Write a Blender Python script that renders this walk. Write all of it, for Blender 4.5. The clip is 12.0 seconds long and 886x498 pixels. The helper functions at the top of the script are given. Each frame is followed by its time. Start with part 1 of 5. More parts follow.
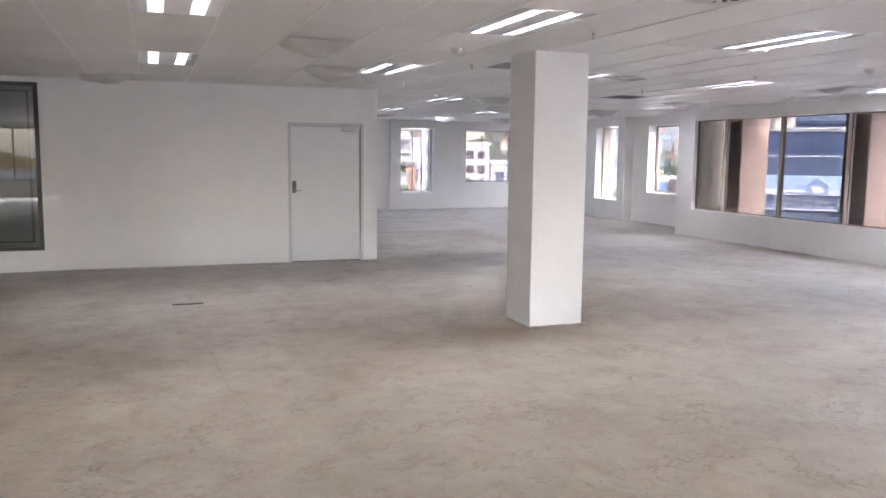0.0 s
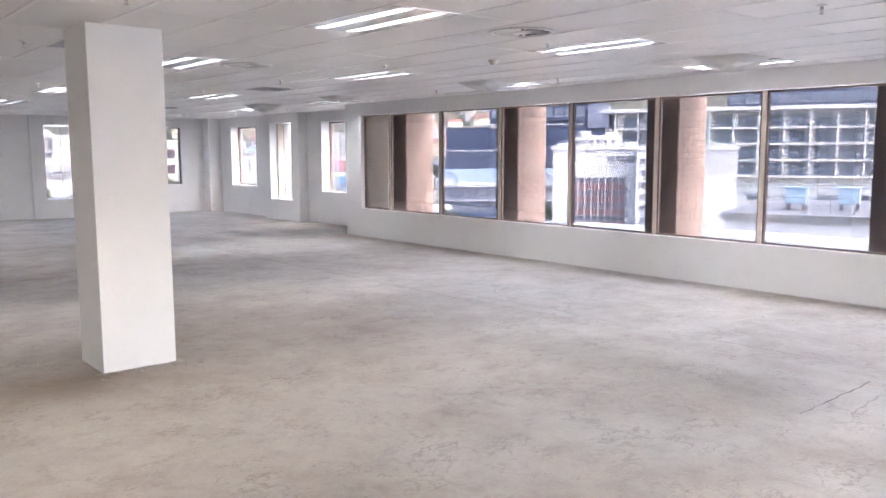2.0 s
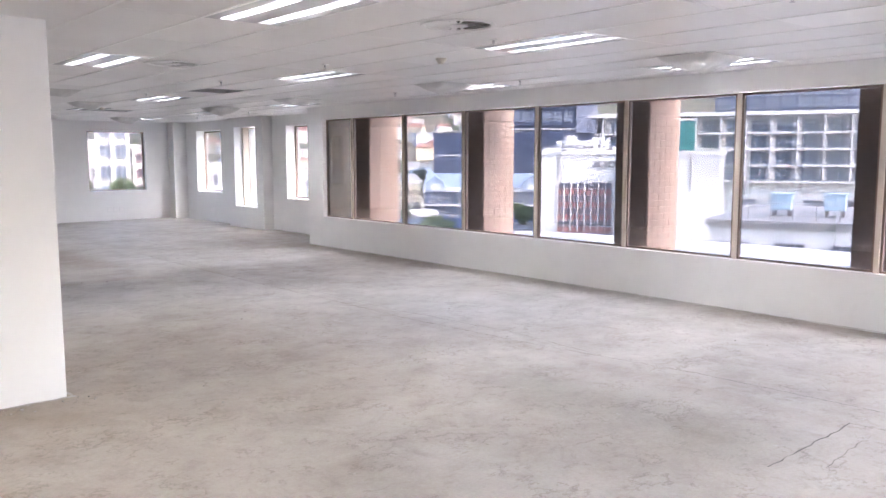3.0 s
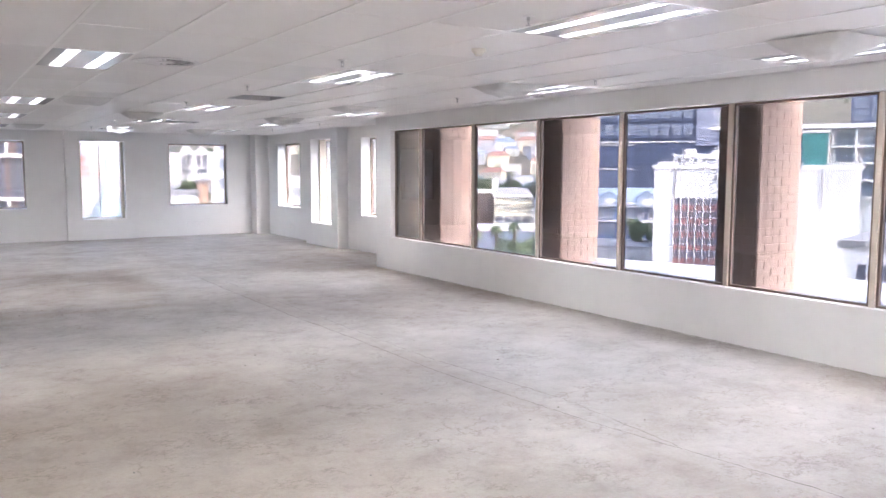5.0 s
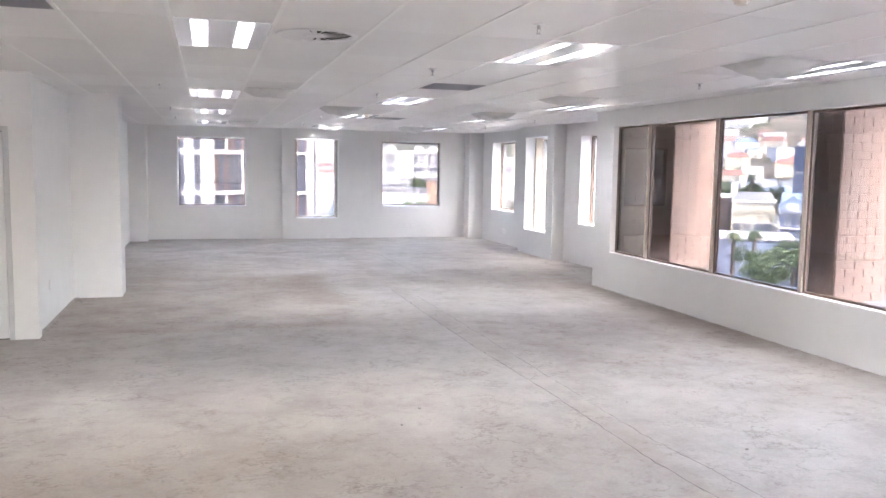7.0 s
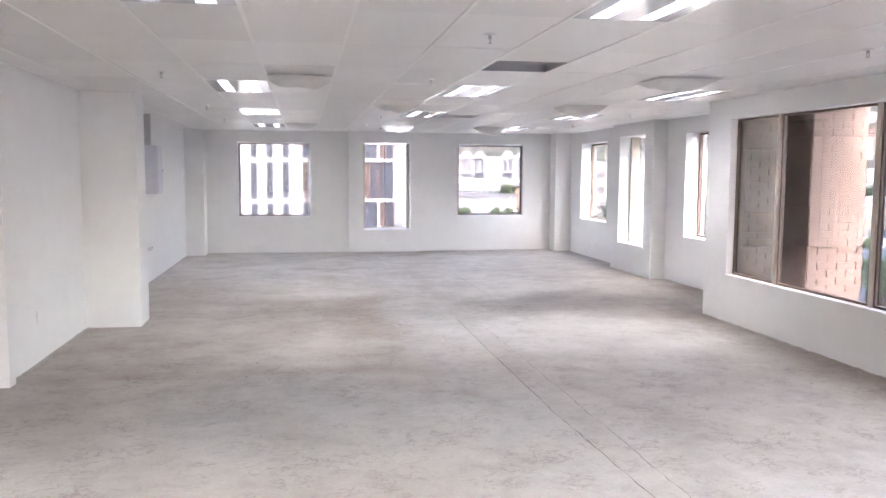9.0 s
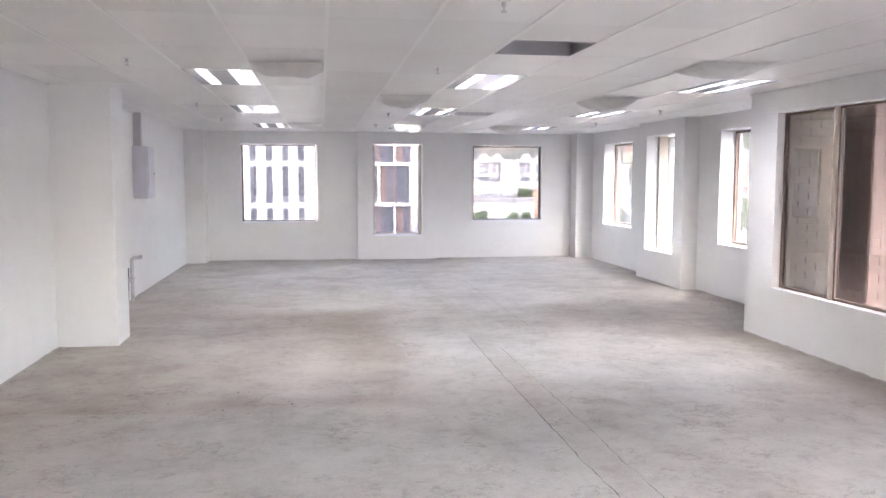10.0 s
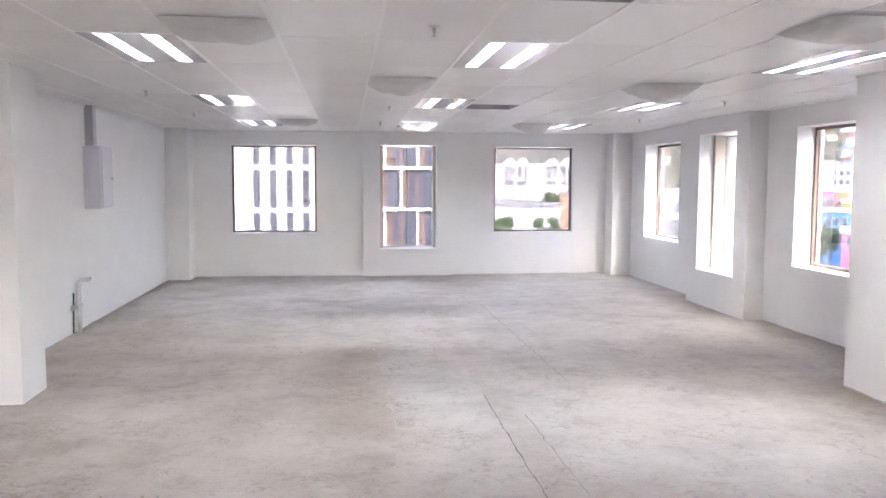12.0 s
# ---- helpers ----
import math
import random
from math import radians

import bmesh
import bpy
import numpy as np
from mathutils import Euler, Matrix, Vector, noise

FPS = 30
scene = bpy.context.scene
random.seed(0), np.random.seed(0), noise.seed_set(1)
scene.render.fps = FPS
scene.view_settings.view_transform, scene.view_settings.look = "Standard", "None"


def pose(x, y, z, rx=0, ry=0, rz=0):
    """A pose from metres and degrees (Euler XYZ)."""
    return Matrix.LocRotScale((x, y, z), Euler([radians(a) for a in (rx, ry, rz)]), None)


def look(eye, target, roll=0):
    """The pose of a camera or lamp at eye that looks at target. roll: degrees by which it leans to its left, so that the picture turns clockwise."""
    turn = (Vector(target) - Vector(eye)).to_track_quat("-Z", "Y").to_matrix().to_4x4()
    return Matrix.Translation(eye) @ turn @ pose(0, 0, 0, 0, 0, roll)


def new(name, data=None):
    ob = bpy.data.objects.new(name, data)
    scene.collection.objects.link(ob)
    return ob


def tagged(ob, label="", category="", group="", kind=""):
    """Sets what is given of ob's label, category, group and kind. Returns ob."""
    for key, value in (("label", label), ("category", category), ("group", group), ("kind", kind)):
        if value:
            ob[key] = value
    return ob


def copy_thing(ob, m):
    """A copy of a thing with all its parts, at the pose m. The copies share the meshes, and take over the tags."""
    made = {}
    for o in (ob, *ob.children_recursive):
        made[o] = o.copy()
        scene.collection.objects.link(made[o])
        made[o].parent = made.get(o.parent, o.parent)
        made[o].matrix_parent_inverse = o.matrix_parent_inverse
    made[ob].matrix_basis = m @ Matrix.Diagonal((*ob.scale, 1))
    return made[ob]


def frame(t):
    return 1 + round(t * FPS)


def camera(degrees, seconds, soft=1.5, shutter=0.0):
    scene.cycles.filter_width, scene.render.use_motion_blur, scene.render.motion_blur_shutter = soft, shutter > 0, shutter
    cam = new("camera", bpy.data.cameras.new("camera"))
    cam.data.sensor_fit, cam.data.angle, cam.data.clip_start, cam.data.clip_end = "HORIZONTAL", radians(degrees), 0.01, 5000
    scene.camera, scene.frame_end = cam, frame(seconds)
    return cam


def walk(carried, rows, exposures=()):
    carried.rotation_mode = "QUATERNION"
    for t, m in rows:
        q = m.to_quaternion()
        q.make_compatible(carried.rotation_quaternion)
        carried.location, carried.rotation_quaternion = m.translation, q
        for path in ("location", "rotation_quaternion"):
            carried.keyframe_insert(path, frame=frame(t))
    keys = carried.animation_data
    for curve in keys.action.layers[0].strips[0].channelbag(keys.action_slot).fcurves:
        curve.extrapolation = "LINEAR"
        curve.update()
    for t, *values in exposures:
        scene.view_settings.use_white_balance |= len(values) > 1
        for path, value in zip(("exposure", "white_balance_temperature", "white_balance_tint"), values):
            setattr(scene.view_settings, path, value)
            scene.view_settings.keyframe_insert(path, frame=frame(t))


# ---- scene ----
cam = camera(57.5, 12.0)
PATH = [
    (0, (-0.049, -0.215, 1.667), (0.627, 1.653, 1.431), 0.6),
    (0.5, (0.25, -0.031, 1.679), (1.251, 1.684, 1.439), 0.4),
    (1, (0.667, 0.095, 1.667), (1.803, 1.723, 1.423), -0.2),
    (1.5, (1.086, 0.235, 1.666), (2.278, 1.823, 1.424), -0.1),
    (2, (1.517, 0.425, 1.683), (2.784, 1.954, 1.443), -0.2),
    (2.5, (1.942, 0.561, 1.695), (3.227, 2.076, 1.462), -0.1),
    (4.5, (3.5, 1.387, 1.737), (4.777, 2.912, 1.535), 0.1),
    (5, (3.891, 1.636, 1.733), (4.953, 3.319, 1.536), 0.1),
    (5.5, (4.206, 2.001, 1.743), (5.083, 3.787, 1.544), 0.6),
    (6, (4.451, 2.371, 1.748), (5.212, 4.21, 1.549), 0.9),
    (6.5, (4.699, 2.767, 1.751), (5.288, 4.667, 1.552), 1.0),
    (7, (4.884, 3.221, 1.77), (5.442, 5.131, 1.568), 0.9),
    (7.5, (5.117, 3.673, 1.758), (5.606, 5.602, 1.559), 0.6),
    (9.5, (5.729, 5.526, 1.749), (6.045, 7.493, 1.563), 0.2),
    (10, (5.85, 6.004, 1.729), (6.146, 7.974, 1.549), 0.1),
    (10.5, (5.966, 6.496, 1.73), (6.24, 8.469, 1.552), 0.1),
    (11, (6.074, 7.013, 1.753), (6.327, 8.988, 1.574), 0.0),
    (11.5, (6.222, 7.505, 1.758), (6.461, 9.483, 1.584), 0.1),
    (12, (6.308, 8.009, 1.753), (6.542, 9.988, 1.583), 0.2),
]
EXPO = [(0.0, 5.33, 6100, 16), (2.0, 5.4, 6150, 16), (4.5, 5.53, 6200, 16), (6.5, 5.69, 6220, 15), (9.5, 5.8, 6280, 15), (12.0, 5.8, 6300, 15)]
walk(cam, [(t, look(eye, target, roll)) for t, eye, target, roll in PATH], EXPO)

# ---- light ----
world = bpy.data.worlds.new("sky")
scene.world = world
world.use_nodes = True
wn = world.node_tree
sky = wn.nodes.new("ShaderNodeTexSky")
sky.sky_type = "NISHITA"
sky.sun_disc = False
sky.sun_elevation, sky.sun_rotation = radians(48), radians(172)
sky.air_density, sky.dust_density, sky.ozone_density = 1.0, 4.0, 1.0
wn.nodes["Background"].inputs[1].default_value = 0.145
wn.links.new(sky.outputs[0], wn.nodes["Background"].inputs[0])
sun = new("sun", bpy.data.lights.new("sun", "SUN"))
sun.data.energy, sun.data.angle, sun.data.color = 0.58, radians(100), (1.0, 0.96, 0.9)
sun.matrix_world = look((10 + 14, 8 - 100, 111), (10, 8, 0))


# ---- materials ----
def shader(name, base=(0.8, 0.8, 0.8), rough=0.5, metal=0.0):
    m = bpy.data.materials.new(name)
    m.use_nodes = True
    b = m.node_tree.nodes["Principled BSDF"]
    b.inputs["Base Color"].default_value = (*base, 1)
    b.inputs["Roughness"].default_value = rough
    b.inputs["Metallic"].default_value = metal
    return m, m.node_tree, b


def noise_node(nt, scale, detail=4.0, rough=0.6, stretch=(1, 1, 1), source="Object"):
    tc = nt.nodes.new("ShaderNodeTexCoord")
    mp = nt.nodes.new("ShaderNodeMapping")
    mp.inputs["Scale"].default_value = stretch
    n = nt.nodes.new("ShaderNodeTexNoise")
    n.inputs["Scale"].default_value = scale
    n.inputs["Detail"].default_value = detail
    n.inputs["Roughness"].default_value = rough
    nt.links.new(tc.outputs[source], mp.inputs["Vector"])
    nt.links.new(mp.outputs[0], n.inputs["Vector"])
    return n.outputs["Fac"]


def ramp(nt, fac, stops):
    r = nt.nodes.new("ShaderNodeValToRGB")
    while len(r.color_ramp.elements) < len(stops):
        r.color_ramp.elements.new(0.5)
    for e, (p, c) in zip(r.color_ramp.elements, stops):
        e.position, e.color = p, (*c, 1)
    nt.links.new(fac, r.inputs[0])
    return r.outputs[0]


def blend(nt, a, b, fac, mode="MIX"):
    x = nt.nodes.new("ShaderNodeMix")
    x.data_type, x.blend_type = "RGBA", mode
    for sock, v in ((x.inputs[0], fac), (x.inputs[6], a), (x.inputs[7], b)):
        if isinstance(v, (int, float)):
            sock.default_value = v
        elif isinstance(v, tuple):
            sock.default_value = (*v, 1)
        else:
            nt.links.new(v, sock)
    return x.outputs[2]


def bump(nt, b, height, strength, distance):
    n = nt.nodes.new("ShaderNodeBump")
    n.inputs["Strength"].default_value = strength
    n.inputs["Distance"].default_value = distance
    nt.links.new(height, n.inputs["Height"])
    nt.links.new(n.outputs[0], b.inputs["Normal"])


def paint(name, base, rough=0.55, grain=0.03, scale=3.0, bumpy=0.15):
    m, nt, b = shader(name, base, rough)
    dark = tuple(c * (1 - grain * 2.2) for c in base)
    lite = tuple(min(1, c * (1 + grain)) for c in base)
    c = ramp(nt, noise_node(nt, scale, 6), ((0.3, dark), (0.7, lite)))
    scuff = ramp(nt, noise_node(nt, 0.9, 8, 0.75), ((0.62, (1, 1, 1)), (0.78, (0.93, 0.92, 0.90))))
    nt.links.new(blend(nt, c, scuff, 1.0, "MULTIPLY"), b.inputs["Base Color"])
    bump(nt, b, noise_node(nt, 140, 3), bumpy, 0.002)
    return m


M = {}
M["wall"] = paint("white_wall_paint", (0.82, 0.82, 0.815), 0.5, 0.012)
M["column"] = paint("column_paint", (0.83, 0.83, 0.825), 0.42, 0.01)
M["sill"] = paint("white_gloss_sill", (0.84, 0.83, 0.83), 0.3, 0.02)
M["door"] = paint("door_paint", (0.74, 0.755, 0.76), 0.35, 0.015)
M["bronze"] = paint("bronze_frame", (0.14, 0.095, 0.075), 0.35, 0.1, 8)
M["beige"] = paint("beige_mullion", (0.60, 0.54, 0.47), 0.4, 0.06, 6)
M["darkframe"] = paint("dark_green_frame", (0.035, 0.045, 0.042), 0.3, 0.1, 8)
M["white_metal"] = paint("white_metal", (0.78, 0.78, 0.78), 0.3, 0.01, 6, 0.03)
M["grid_bar"] = paint("ceiling_grid_bar", (0.88, 0.88, 0.87), 0.5, 0.01, 6, 0.03)
M["pan"] = paint("glossy_light_pan", (0.84, 0.85, 0.88), 0.12, 0.01, 6, 0.02)
M["box_paint"] = paint("lilac_grey_box", (0.66, 0.66, 0.72), 0.35, 0.02, 6, 0.03)
M["plastic"] = paint("cream_plastic", (0.72, 0.68, 0.6), 0.4, 0.02, 20, 0.02)
M["pipe"] = paint("grey_pvc", (0.55, 0.55, 0.55), 0.4, 0.08, 15, 0.1)
M["slab"] = paint("plenum_dark", (0.10, 0.10, 0.10), 0.9, 0.15, 2)
M["ledge"] = paint("ledge_coating", (0.66, 0.69, 0.74), 0.6, 0.08, 0.6)
# near-black colour that stands for shade inside gaps and hollows
M["gap_black"] = paint("shaded_gap", (0.03, 0.03, 0.03), 0.8, 0.1)
M["steel"] = shader("galvanised_steel", (0.5, 0.5, 0.52), 0.35, 0.9)[0]
M["chrome"] = shader("chrome", (0.6, 0.6, 0.6), 0.2, 1.0)[0]
M["mirror"] = shader("aluminium_reflector", (0.85, 0.86, 0.9), 0.16, 1.0)[0]
M["louvre"] = shader("satin_aluminium_louvre", (0.45, 0.46, 0.48), 0.45, 0.9)[0]
M["black"] = shader("black_plastic", (0.02, 0.02, 0.02), 0.5)[0]
M["frame_grey"] = paint("grey_steel_frame", (0.58, 0.59, 0.60), 0.4, 0.03, 6)
M["cream_jamb"] = paint("cream_jamb", (0.55, 0.48, 0.395), 0.4, 0.03, 6)
M["mortar"] = paint("mortar", (0.43, 0.355, 0.305), 0.9, 0.1, 20, 0.3)

# tube of a fluorescent lamp, taken as unlit; its glow is added fill light
m, nt, b = shader("fluorescent_tube", (0.9, 0.9, 0.9), 0.4)
b.inputs["Emission Color"].default_value = (1.0, 0.98, 0.95, 1)
b.inputs["Emission Strength"].default_value = 2.7
M["tube"] = m

# ceiling tile: each board a little different, fine fissures
m, nt, b = shader("ceiling_tile", (0.8, 0.8, 0.8), 0.38)
geo = nt.nodes.new("ShaderNodeNewGeometry")
tone = ramp(nt, geo.outputs["Random Per Island"], ((0.0, (0.78, 0.775, 0.77)), (1.0, (0.86, 0.855, 0.85))))
mott = ramp(nt, noise_node(nt, 1.3, 5), ((0.3, (0.95, 0.945, 0.94)), (0.7, (1, 1, 1))))
nt.links.new(blend(nt, tone, mott, 1.0, "MULTIPLY"), b.inputs["Base Color"])
bump(nt, b, noise_node(nt, 220, 2), 0.12, 0.001)
M["tile"] = m

# bare screed with scraped glue, grey and buff patches, fine grit
m, nt, b = shader("bare_screed", (0.5, 0.48, 0.46), 0.75)
big = ramp(nt, noise_node(nt, 0.22, 5, 0.6), ((0.36, (0.355, 0.322, 0.288)), (0.50, (0.40, 0.375, 0.348)), (0.64, (0.455, 0.445, 0.43))))
mid = ramp(nt, noise_node(nt, 1.3, 9, 0.7), ((0.33, (0.80, 0.78, 0.76)), (0.50, (0.98, 0.975, 0.97)), (0.68, (1.10, 1.10, 1.10))))
c = blend(nt, big, mid, 1.0, "MULTIPLY")
swirl = nt.nodes.new("ShaderNodeTexNoise")
swirl.inputs["Scale"].default_value, swirl.inputs["Detail"].default_value, swirl.inputs["Roughness"].default_value, swirl.inputs["Distortion"].default_value = 3.4, 12, 0.78, 0.5
nt.links.new(nt.nodes.new("ShaderNodeTexCoord").outputs["Object"], swirl.inputs["Vector"])
smear = ramp(nt, swirl.outputs["Fac"], ((0.37, (0.70, 0.675, 0.65)), (0.45, (0.90, 0.89, 0.88)), (0.51, (1, 1, 1))))
c = blend(nt, c, smear, 0.5, "MULTIPLY")
chalk = ramp(nt, noise_node(nt, 3.7, 12, 0.82, (1.2, 0.8, 1)), ((0.60, (0, 0, 0)), (0.72, (1, 1, 1))))
c = blend(nt, c, (0.49, 0.48, 0.465), chalk)
fleck = ramp(nt, noise_node(nt, 11, 12, 0.85), ((0.30, (0.45, 0.42, 0.40)), (0.345, (1, 1, 1))))
c = blend(nt, c, fleck, 0.8, "MULTIPLY")
grit = ramp(nt, noise_node(nt, 45, 5, 0.75), ((0.3, (0.90, 0.895, 0.89)), (0.6, (1.03, 1.03, 1.03))))
c = blend(nt, c, grit, 1.0, "MULTIPLY")


def calc(nt, op, a, b):
    n = nt.nodes.new("ShaderNodeMath")
    n.operation = op
    for sock, v in zip(n.inputs, (a, b)):
        if isinstance(v, (int, float)):
            sock.default_value = v
        else:
            nt.links.new(v, sock)
    return n.outputs[0]


xyz = nt.nodes.new("ShaderNodeSeparateXYZ")
nt.links.new(nt.nodes.new("ShaderNodeTexCoord").outputs["Object"], xyz.inputs[0])


def old_or_dim_patch(c, cx, cy, hx, hy, warp, soft, colour, strength):
    """Tints a ragged rectangle of half sizes hx and hy, for old screed and for painted light."""
    wob = calc(nt, "MULTIPLY", calc(nt, "SUBTRACT", noise_node(nt, 1.1, 10, 0.75), 0.5), warp)
    dx = calc(nt, "SUBTRACT", calc(nt, "ABSOLUTE", calc(nt, "SUBTRACT", xyz.outputs[0], cx), 0), hx)
    dy = calc(nt, "SUBTRACT", calc(nt, "ABSOLUTE", calc(nt, "SUBTRACT", xyz.outputs[1], cy), 0), hy)
    d = calc(nt, "ADD", calc(nt, "MAXIMUM", dx, dy), wob)
    f = ramp(nt, calc(nt, "MULTIPLY", calc(nt, "ADD", d, soft), 0.5 / soft), ((0.0, (strength, strength, strength)), (1.0, (0, 0, 0))))
    return blend(nt, c, colour, f, "MULTIPLY")


c = old_or_dim_patch(c, 4.9, 14.15, 1.75, 2.15, 0.9, 0.12, (0.90, 0.87, 0.84), 0.7)      # browner bay by the inner wall
c = old_or_dim_patch(c, 5.9, 14.9, 0.75, 1.45, 1.6, 0.35, (0.85, 0.80, 0.755), 0.8)       # rough middle of it
c = old_or_dim_patch(c, 7.51, 8.0, 0.11, 12.0, 0.10, 0.03, (0.90, 0.865, 0.83), 0.5)       # filled trench between the cracks
c = old_or_dim_patch(c, 3.15, 6.65, 0.50, 0.28, 1.3, 0.30, (0.62, 0.54, 0.45), 0.9)        # brown stain at the column's foot
c = old_or_dim_patch(c, 0.29, 7.3, 0.16, 1.5, 0.10, 0.03, (0.95, 0.925, 0.90), 0.7)        # filled trench by the slot
c = old_or_dim_patch(c, 0.6, 2.6, 4.4, 6.0, 3.0, 2.2, (0.84, 0.765, 0.66), 0.95)            # dimmer, warmer light on the near floor, put into its colour
c = old_or_dim_patch(c, 10.4, 6.5, 0.22, 8.5, 0.5, 0.20, (0.88, 0.84, 0.79), 0.6)          # browner strip under the ribbon window
c = old_or_dim_patch(c, 10.9, 14.2, 1.1, 0.25, 0.8, 0.30, (0.88, 0.83, 0.78), 0.8)         # browner strip by the return wall
nt.links.new(c, b.inputs["Base Color"])


def scrape_marks(c, scale, width, where, lo, hi, colour):
    """Thin broken ridges left by the scraper: level lines of a noise, kept only in patches."""
    n = calc(nt, "ABSOLUTE", calc(nt, "SUBTRACT", noise_node(nt, scale, 7, 0.62, (1.0, 1.25, 1)), 0.5), 0)
    line = ramp(nt, n, ((0.0, (1, 1, 1)), (width, (0, 0, 0))))
    keep = ramp(nt, noise_node(nt, where, 5, 0.7), ((lo, (0, 0, 0)), (hi, (1, 1, 1))))
    return blend(nt, c, blend(nt, (1, 1, 1), colour, calc(nt, "MULTIPLY", line, keep)), 1.0, "MULTIPLY")


c = scrape_marks(c, 3.1, 0.022, 1.7, 0.50, 0.60, (0.68, 0.65, 0.62))
c = scrape_marks(c, 7.5, 0.030, 2.9, 0.53, 0.60, (0.70, 0.675, 0.65))
c = old_or_dim_patch(c, 6.7, 4.0, 0.22, 1.0, 1.1, 0.20, (0.80, 0.81, 0.79), 0.9)            # grey stain in the screed
c = old_or_dim_patch(c, 6.25, 1.6, 0.45, 0.9, 1.3, 0.12, (0.86, 0.83, 0.80), 0.9)
c = old_or_dim_patch(c, 6.35, 14.9, 0.30, 1.45, 1.5, 0.16, (0.84, 0.795, 0.755), 0.8)       # brown scraped edge of the old bay
c = old_or_dim_patch(c, 4.9, 12.15, 1.5, 0.14, 0.5, 0.10, (0.84, 0.80, 0.76), 0.8)
nt.links.new(c, b.inputs["Base Color"])
gl = ramp(nt, noise_node(nt, 2.2, 6, 0.7), ((0.35, (0.5, 0.5, 0.5)), (0.65, (0.8, 0.8, 0.8))))
nt.links.new(gl, b.inputs["Roughness"])
bump(nt, b, noise_node(nt, 14, 10, 0.7), 0.35, 0.006)
M["floor"] = m

# rough patch of darker screed
m, nt, b = shader("dark_screed_patch", (0.4, 0.37, 0.34), 0.85)
c = ramp(nt, noise_node(nt, 4.5, 9, 0.75), ((0.3, (0.30, 0.275, 0.25)), (0.55, (0.41, 0.385, 0.36)), (0.75, (0.50, 0.475, 0.45))))
nt.links.new(c, b.inputs["Base Color"])
bump(nt, b, noise_node(nt, 18, 10, 0.75), 0.5, 0.008)
M["patch"] = m


def brick_material(name, stops):
    m, nt, b = shader(name, stops[1], 0.85)
    info = nt.nodes.new("ShaderNodeObjectInfo")
    tone = ramp(nt, info.outputs["Random"], tuple(zip((0.0, 0.5, 1.0), stops)))
    spot = ramp(nt, noise_node(nt, 30, 6, 0.7), ((0.35, (0.82, 0.80, 0.78)), (0.6, (1.05, 1.05, 1.05))))
    nt.links.new(blend(nt, tone, spot, 1.0, "MULTIPLY"), b.inputs["Base Color"])
    bump(nt, b, noise_node(nt, 70, 5), 0.4, 0.003)
    return m


M["brick"] = brick_material("salmon_face_brick", ((0.50, 0.355, 0.295), (0.54, 0.40, 0.335), (0.56, 0.43, 0.365)))
M["buff_brick"] = brick_material("buff_face_brick", ((0.62, 0.53, 0.42), (0.68, 0.60, 0.48), (0.72, 0.64, 0.53)))


def glass_material(name, tint, gloss):
    m = bpy.data.materials.new(name)
    m.use_nodes = True
    nt = m.node_tree
    nt.nodes.clear()
    out = nt.nodes.new("ShaderNodeOutputMaterial")
    tr = nt.nodes.new("ShaderNodeBsdfTransparent")
    tr.inputs[0].default_value = (*tint, 1)
    gl = nt.nodes.new("ShaderNodeBsdfGlossy")
    gl.inputs["Roughness"].default_value = 0.02
    lw = nt.nodes.new("ShaderNodeLayerWeight")
    pw = nt.nodes.new("ShaderNodeMath")
    pw.operation = "POWER"
    pw.inputs[1].default_value = 5.0
    fr = nt.nodes.new("ShaderNodeMath")
    fr.operation = "MULTIPLY_ADD"
    fr.inputs[1].default_value, fr.inputs[2].default_value = 0.85, gloss
    nt.links.new(lw.outputs["Facing"], pw.inputs[0])
    nt.links.new(pw.outputs[0], fr.inputs[0])
    mx = nt.nodes.new("ShaderNodeMixShader")
    nt.links.new(fr.outputs[0], mx.inputs[0])
    nt.links.new(tr.outputs[0], mx.inputs[1])
    nt.links.new(gl.outputs[0], mx.inputs[2])
    nt.links.new(mx.outputs[0], out.inputs[0])
    return m


# dark tint is added to hold down the outdoor brightness, not the panes' own colour
M["glass"] = glass_material("view_dimming_glass", (0.29, 0.29, 0.292), 0.035)
M["dark_glass"] = glass_material("dark_partition_glass", (0.50, 0.58, 0.55), 0.16)


# thin polythene over the air outlets
m, nt, b = shader("polythene", (0.72, 0.715, 0.70), 0.3)
b.inputs["Transmission Weight"].default_value = 0.0
b.inputs["Alpha"].default_value = 0.82
bump(nt, b, noise_node(nt, 9, 6, 0.7), 0.5, 0.02)
M["polythene"] = m


# ---- mesh helpers ----
def box(bm, x0, x1, y0, y1, z0, z1):
    v = [bm.verts.new((x, y, z)) for z in (z0, z1) for x, y in ((x0, y0), (x1, y0), (x1, y1), (x0, y1))]
    for f in ((3, 2, 1, 0), (4, 5, 6, 7), (0, 1, 5, 4), (1, 2, 6, 5), (2, 3, 7, 6), (3, 0, 4, 7)):
        bm.faces.new([v[i] for i in f])
    return v


def tube(bm, p0, p1, r, n=12, r1=None):
    p0, p1 = Vector(p0), Vector(p1)
    q = (p1 - p0).to_track_quat("Z", "Y").to_matrix()
    rings = []
    for p, rr in ((p0, r), (p1, r if r1 is None else r1)):
        rings.append([bm.verts.new(p + q @ Vector((rr * math.cos(a), rr * math.sin(a), 0))) for a in (2 * math.pi * k / n for k in range(n))])
    for k in range(n):
        bm.faces.new((rings[0][k], rings[0][(k + 1) % n], rings[1][(k + 1) % n], rings[1][k]))
    bm.faces.new(rings[0][::-1])
    bm.faces.new(rings[1])


